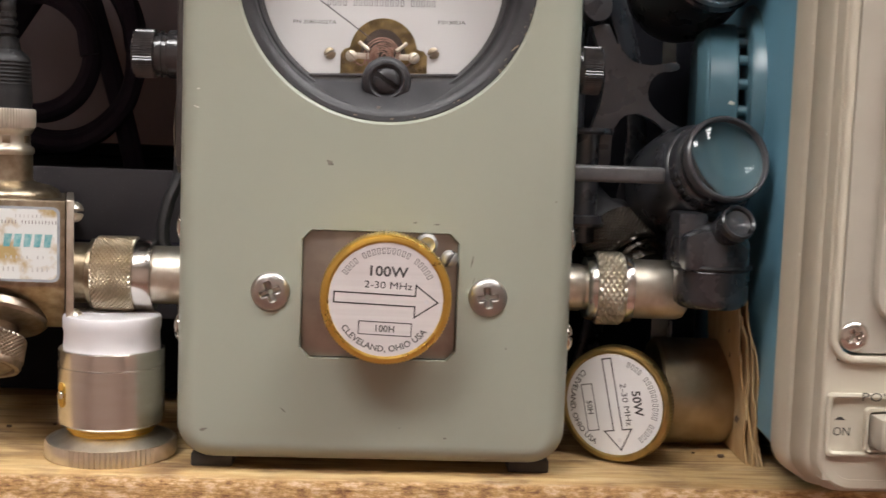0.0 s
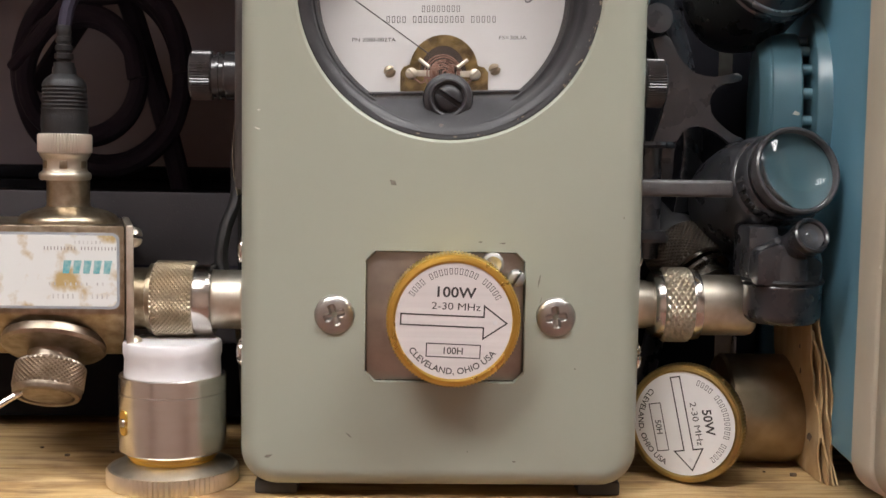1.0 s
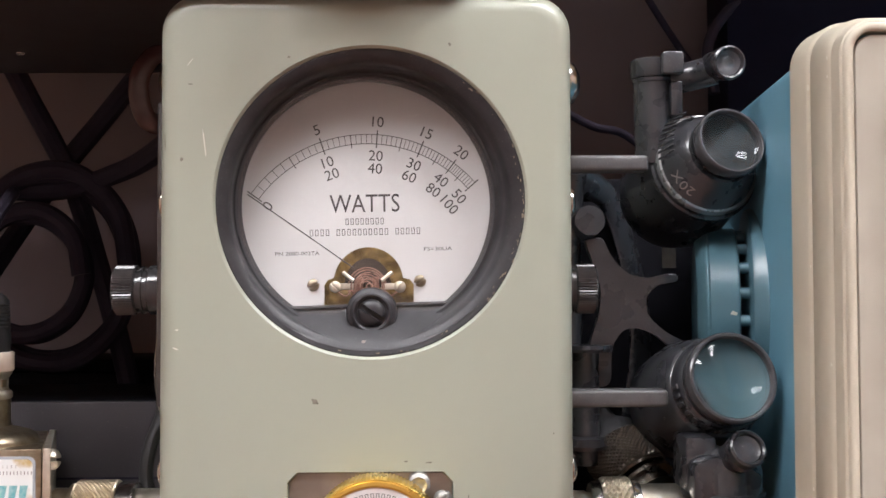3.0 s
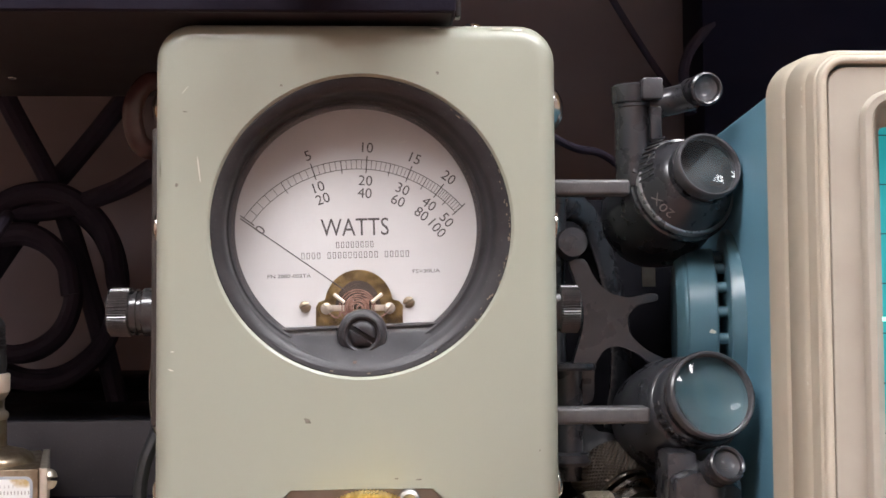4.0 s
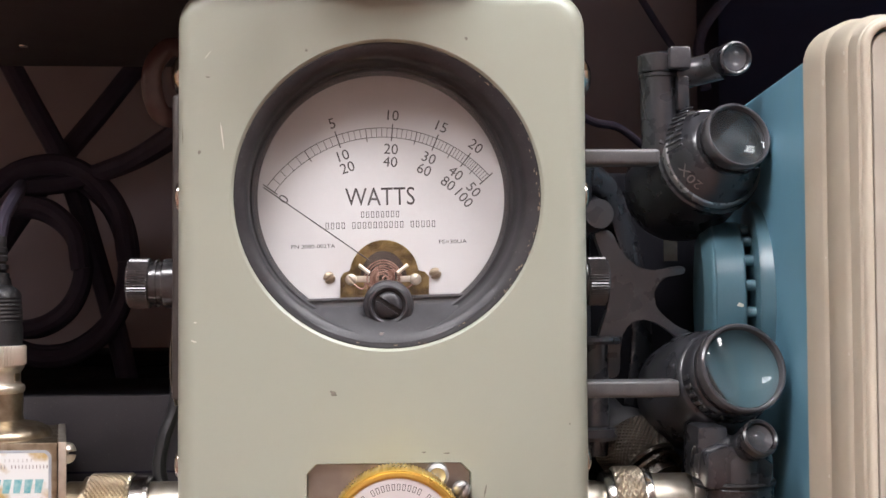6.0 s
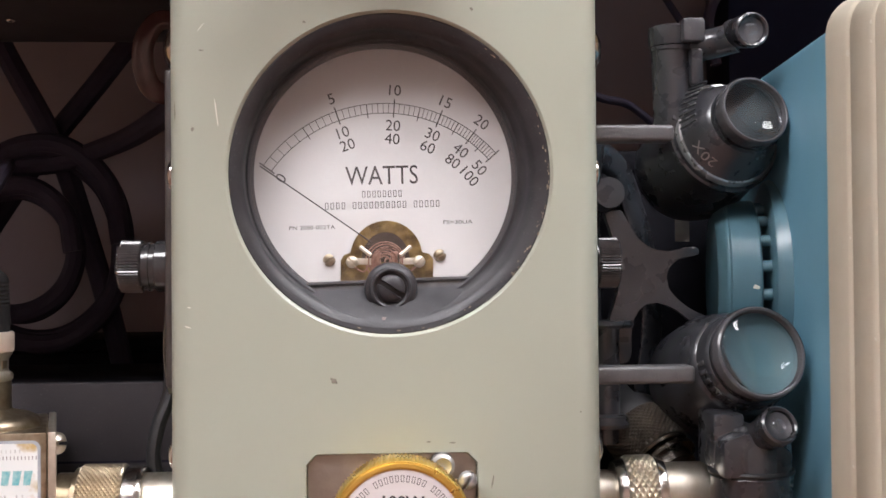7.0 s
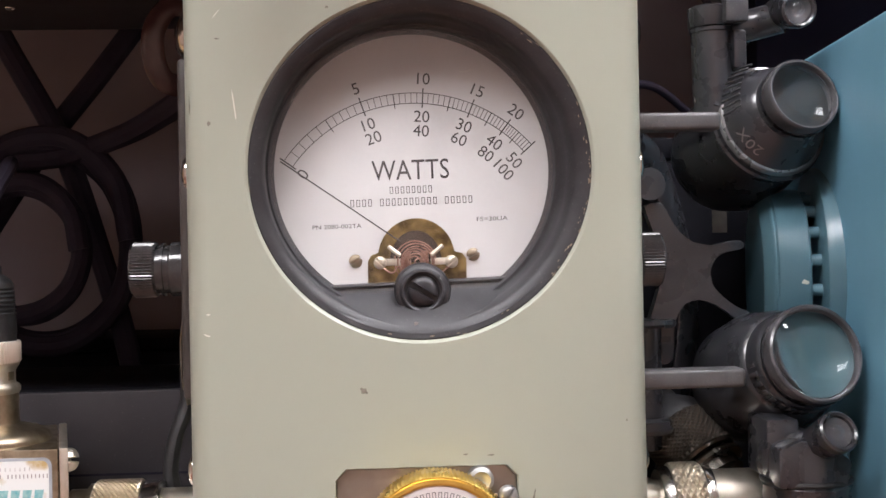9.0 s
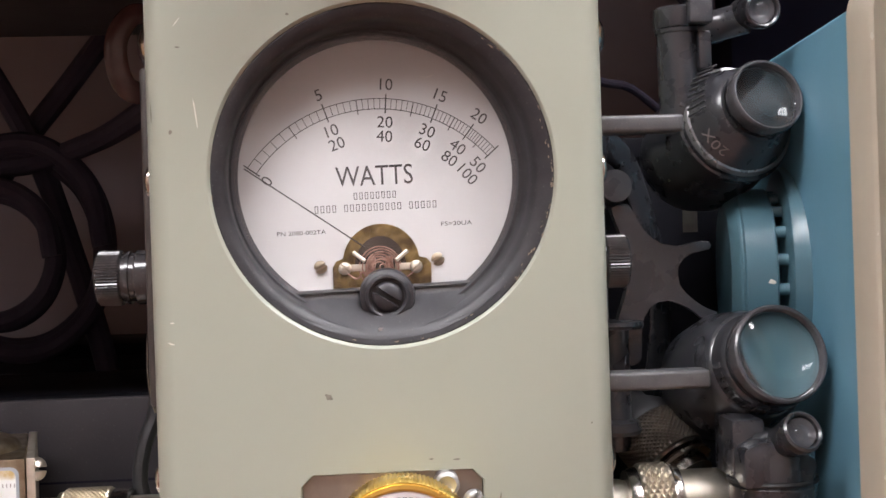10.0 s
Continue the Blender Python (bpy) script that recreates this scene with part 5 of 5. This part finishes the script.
def card_sheet(off, y0, z1, thick, seed):
    bm = bmesh.new()
    ny, nz = 10, 14
    g = []
    for side in (0, 1):
        rows = []
        for j in range(nz + 1):
            z = SHELF + 0.03 + (z1 - SHELF) * j / nz + (0.12 * noise.noise((seed, 5, 2)) if j == nz else 0)
            row = []
            for i in range(ny + 1):
                y = y0 + (0.3 * noise.noise((z * 1.1, seed, 0)) + 0.12 * noise.noise((z * 4, seed, 1))) * (i == 0) + 3.4 * i / ny
                x = 10.84 + off - 0.115 * z + 0.09 * noise.noise((y * 0.6, z * 0.8, seed)) + side * thick + 0.02 * i * 0.4
                row.append(bm.verts.new((x, y, z + 0.1 * noise.noise((y * 2, seed, 8)) * (j == nz))))
            rows.append(row)
        g.append(rows)
    for rows in g:
        for j in range(nz):
            for i in range(ny):
                bm.faces.new((rows[j][i], rows[j][i + 1], rows[j + 1][i + 1], rows[j + 1][i]))
    a, b = g
    for j in range(nz):
        for i in (0, ny):
            bm.faces.new((a[j][i], a[j + 1][i], b[j + 1][i], b[j][i]))
    for i in range(ny):
        for j in (0, nz):
            bm.faces.new((a[j][i], a[j][i + 1], b[j][i + 1], b[j][i]))
    return bm


for off, y0, z1, th, sd in ((-0.36, 1.75, 4.45, 0.05, 1.0), (-0.25, 1.62, 4.15, 0.06, 2.2), (-0.13, 1.55, 4.55, 0.05, 3.1), (-0.03, 1.7, 4.2, 0.05, 4.7)):
    part("layer", card_sheet(off, y0, z1, th, sd), CARD, card, M=at(-10.4, -3, -SHELF))
for y, z, r in ((2.5, 3.6, 0.1), (2.6, 2.9, 0.12), (2.7, 2.4, 0.1), (2.3, 1.1, 0.25)):
    b = blotch(r, y * 9 + z, 0.8)
    part("print_mark", b, CARDINK, card, M=at(-10.4, -3, -SHELF) @ at(10.42 - 0.115 * z, y, z) @ Matrix.Rotation(radians(-90), 4, "Z") @ FRONT)

# ---- what stands behind ----
blackbox = thing("equipment_box", -8, 6, CASE_T + 0.06, "black crackle-painted equipment box resting on the wattmeter", "equipment box")
part("chassis", rbox(-22, 2.5, -0.45, 11.6, CASE_T + 0.17, CASE_T + 7.0, 0.06, 2), BLACKBOX, blackbox, M=at(8, -6, -CASE_T - 0.06))
# underside is a lighter grey than the chassis
part("underside_sheet", rbox(-21.9, 2.4, -0.3, 11.5, CASE_T + 0.15, CASE_T + 0.19, 0), DARKBOX, blackbox, "underside in a lighter grey than the chassis", M=at(8, -6, -CASE_T - 0.06))
part("corner_strip", rbox(2.5, 2.66, 0.0, 0.5, CASE_T + 0.16, CASE_T + 6.8, 0.05), GREYPL, blackbox, M=at(8, -6, -CASE_T - 0.06))
# added above the view: casts the soft shadow on the wattmeter's top edge
part("shadow_knob", knurl(1.3, 0.0, 1.9, 40, 0.06, 0.1), BLACKBOX, blackbox, "black knurled knob added out of view to shade the case top", M=at(8, -6, -CASE_T - 0.06) @ at(-0.9, -0.43, CASE_T + 1.95) @ FRONT)
for x, y in ((1.2, 3.5), (-3.8, 3.5), (-3.8, 8.2)):
    part("pad", rbox(x - 0.4, x + 0.4, y - 0.4, y + 0.4, CASE_T + 0.06, CASE_T + 0.20, 0), RUBBER, blackbox, M=at(8, -6, -CASE_T - 0.06))
part("bottom_screw", screw_head(0.14, 0.08, "slot", 10), CHROME, blackbox, M=at(8, -6, -CASE_T - 0.06) @ at(-11.2, 8.2, CASE_T + 0.17) @ Matrix.Rotation(radians(180), 4, "X"))

# plain black box covering the wall behind the magnifier
dark = thing("black_box", 7.4, 13, SHELF, "plain matt black box standing behind the magnifier", "box")

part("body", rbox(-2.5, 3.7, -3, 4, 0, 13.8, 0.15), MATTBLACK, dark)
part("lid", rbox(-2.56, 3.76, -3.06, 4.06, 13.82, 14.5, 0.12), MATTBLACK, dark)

# plain black box covering the lower wall behind the instrument case
behind = thing("black_box", -18, 19, SHELF, "plain matt black box standing behind the instrument case", "box")
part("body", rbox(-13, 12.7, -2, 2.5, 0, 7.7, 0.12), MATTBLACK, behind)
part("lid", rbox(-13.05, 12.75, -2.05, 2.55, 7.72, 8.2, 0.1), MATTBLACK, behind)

dbox = thing("instrument_case", -12, 10, SHELF, "dark grey instrument case standing behind the attenuator", "instrument case")
# body and filler are black to stand in for shade behind the panel
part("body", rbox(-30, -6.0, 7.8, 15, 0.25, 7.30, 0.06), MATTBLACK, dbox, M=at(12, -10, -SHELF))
part("front_panel", rbox(-30, -5.9, 5.6, 5.95, 3.0, 7.50, 0.05), DARKBOX, dbox, "dark grey front panel", M=at(12, -10, -SHELF))
part("shade_filler", rbox(-30, -5.95, 5.96, 7.79, 3.02, 7.36, 0.03), MATTBLACK, dbox, M=at(12, -10, -SHELF))
part("lid_seam", rbox(-30, -5.9, 5.585, 5.62, 5.28, 5.34, 0), BLACKBOX, dbox, M=at(12, -10, -SHELF))
for x in (-28, -8):
    part("foot", lathe([(0, 0), (0.8, 0), (0.8, 0.36), (0, 0.36)], 20), RUBBER, dbox, M=at(12, -10, -SHELF) @ at(x, 8, SHELF))
tagged(part("panel_back", rbox(14.6, 34, 20.5, 23.9, SHELF, 37.9, 0.1), NAVY), "dark navy panel standing against the wall", "panel", kind="structure")
part("tag", rbox(9.12, 9.56, 8.6, 8.64, 11.4, 12.4, 0.0), pbr("pale_tag", (0.35, 0.34, 0.32), None, 0.7), mag, "small pale tag", M=G(Matrix()))


def cable(name_label, pts, r):
    c = thing("cable", *pts[0], name_label, "cable", "cables behind the instruments")
    part("jacket", sweep([tuple(p[i] - pts[0][i] for i in range(3)) for p in pts], r, 10, 10), CABLE, c)
    return c


def coil(cx, cy, cz, rx, rz, turns, r, seed):
    pts = []
    for i in range(int(turns * 10) + 1):
        a = 2 * math.pi * i / 10
        k = 1 + 0.13 * noise.noise((i * 0.31, seed, 0))
        pts.append((cx + rx * k * math.cos(a), cy + 0.25 * i / 10 + 0.2 * noise.noise((i * 0.5, seed, 3)), cz + rz * k * math.sin(a)))
    return pts


cable("coiled black cable hanging behind the wattmeter", coil(-12.2, 14.0, 11.6, 3.0, 3.4, 3.2, 0.36, 1.0), 0.36)
cable("coiled black cable hanging behind the wattmeter", coil(-12.6, 13.0, 11.3, 2.0, 2.2, 2.3, 0.34, 5.0), 0.34)
cable("black cable crossing behind the wattmeter", [(-16, 16.0, 23), (-13.6, 15.5, 18.5), (-11.7, 15.2, 15.0), (-10.5, 15, 11.5), (-9.6, 15.2, 8), (-9, 16, 4)], 0.4)
cable("black cable crossing behind the wattmeter", [(-8.0, 16.5, 21), (-10.5, 16.2, 17.6), (-12.5, 16, 15.0), (-15, 15.5, 11)], 0.4)
cable("black cable leading to the wattmeter", [(-5.6, 5.0, 15.3), (-7.0, 9.5, 15.4), (-9.4, 13.5, 15.0), (-12.5, 14.5, 14.4), (-18, 15, 15.0)], 0.38)
cable("thin black cable on the wall", [(9.5, 22, 27), (11.6, 22, 23.4), (13.2, 22, 20.9), (14.0, 21.6, 19.6)], 0.16)
cable("thin black cable on the wall", [(16.5, 21, 24), (14.6, 20.6, 22.6), (13.7, 20.3, 21.0), (13.9, 20, 19)], 0.24)
cable("thin black cable on the wall", [(5.9, 12, 17.3), (7.6, 13, 16.6), (9.0, 14, 16.4), (11, 15, 15)], 0.15)
cyl = thing("metal_cylinder", 9.5, 4.3, SHELF + 1.58, "plain tarnished brown metal cylinder lying on the shelf", "cylinder")
part("barrel", lathe([(0, -1.2), (1.5, -1.2), (1.58, -1.12), (1.58, 0.75), (1.5, 0.92), (1.3, 1.02), (0, 1.05)], 56), pbr("brown_tarnished_metal", (0.44, 0.35, 0.24), (0.32, 0.25, 0.16), 0.4, 0.9, 120, 0.08, 9, 0.1), cyl, M=ALONG_X)
part("end_cap", lathe([(0, 1.05), (0.9, 1.04), (0.95, 1.1), (0.7, 1.14), (0, 1.14)], 40), DARKBOX, cyl, M=ALONG_X)
clip = thing("metal_clip", 9.0, 6.3, SHELF, "small pale bent metal clip standing on the shelf", "clip")
part("tab", rbox(-0.3, 0.2, 0.1, 0.16, 0.0, 3.7, 0.02), pbr("pale_dull_metal", (0.42, 0.40, 0.37), (0.3, 0.28, 0.26), 0.45, 0.5, 200), clip)
part("bent_edge", rbox(0.2, 0.26, -0.3, 0.16, 0.0, 3.4, 0.02), RINGGREY, clip)
crumb = thing("wood_crumb", 10.0, 2.6, SHELF, "small dark crumb lying on the shelf", "crumb")
part("grain", rbox(-0.09, 0.09, -0.06, 0.06, 0, 0.1, 0.03), CARDINK, crumb)
for x, y, s in ((-10.6, 4.2, 0.07), (-9.4, 4.6, 0.05), (-11.6, 5.1, 0.05), (9.3, 3.0, 0.04)):
    c = thing("wood_crumb", x, y, SHELF, "small dark crumb lying on the shelf", "crumb", "crumbs on the shelf")
    part("grain", rbox(-s, s, -s * 0.7, s * 0.7, 0, s, s * 0.3), CARDINK, c)
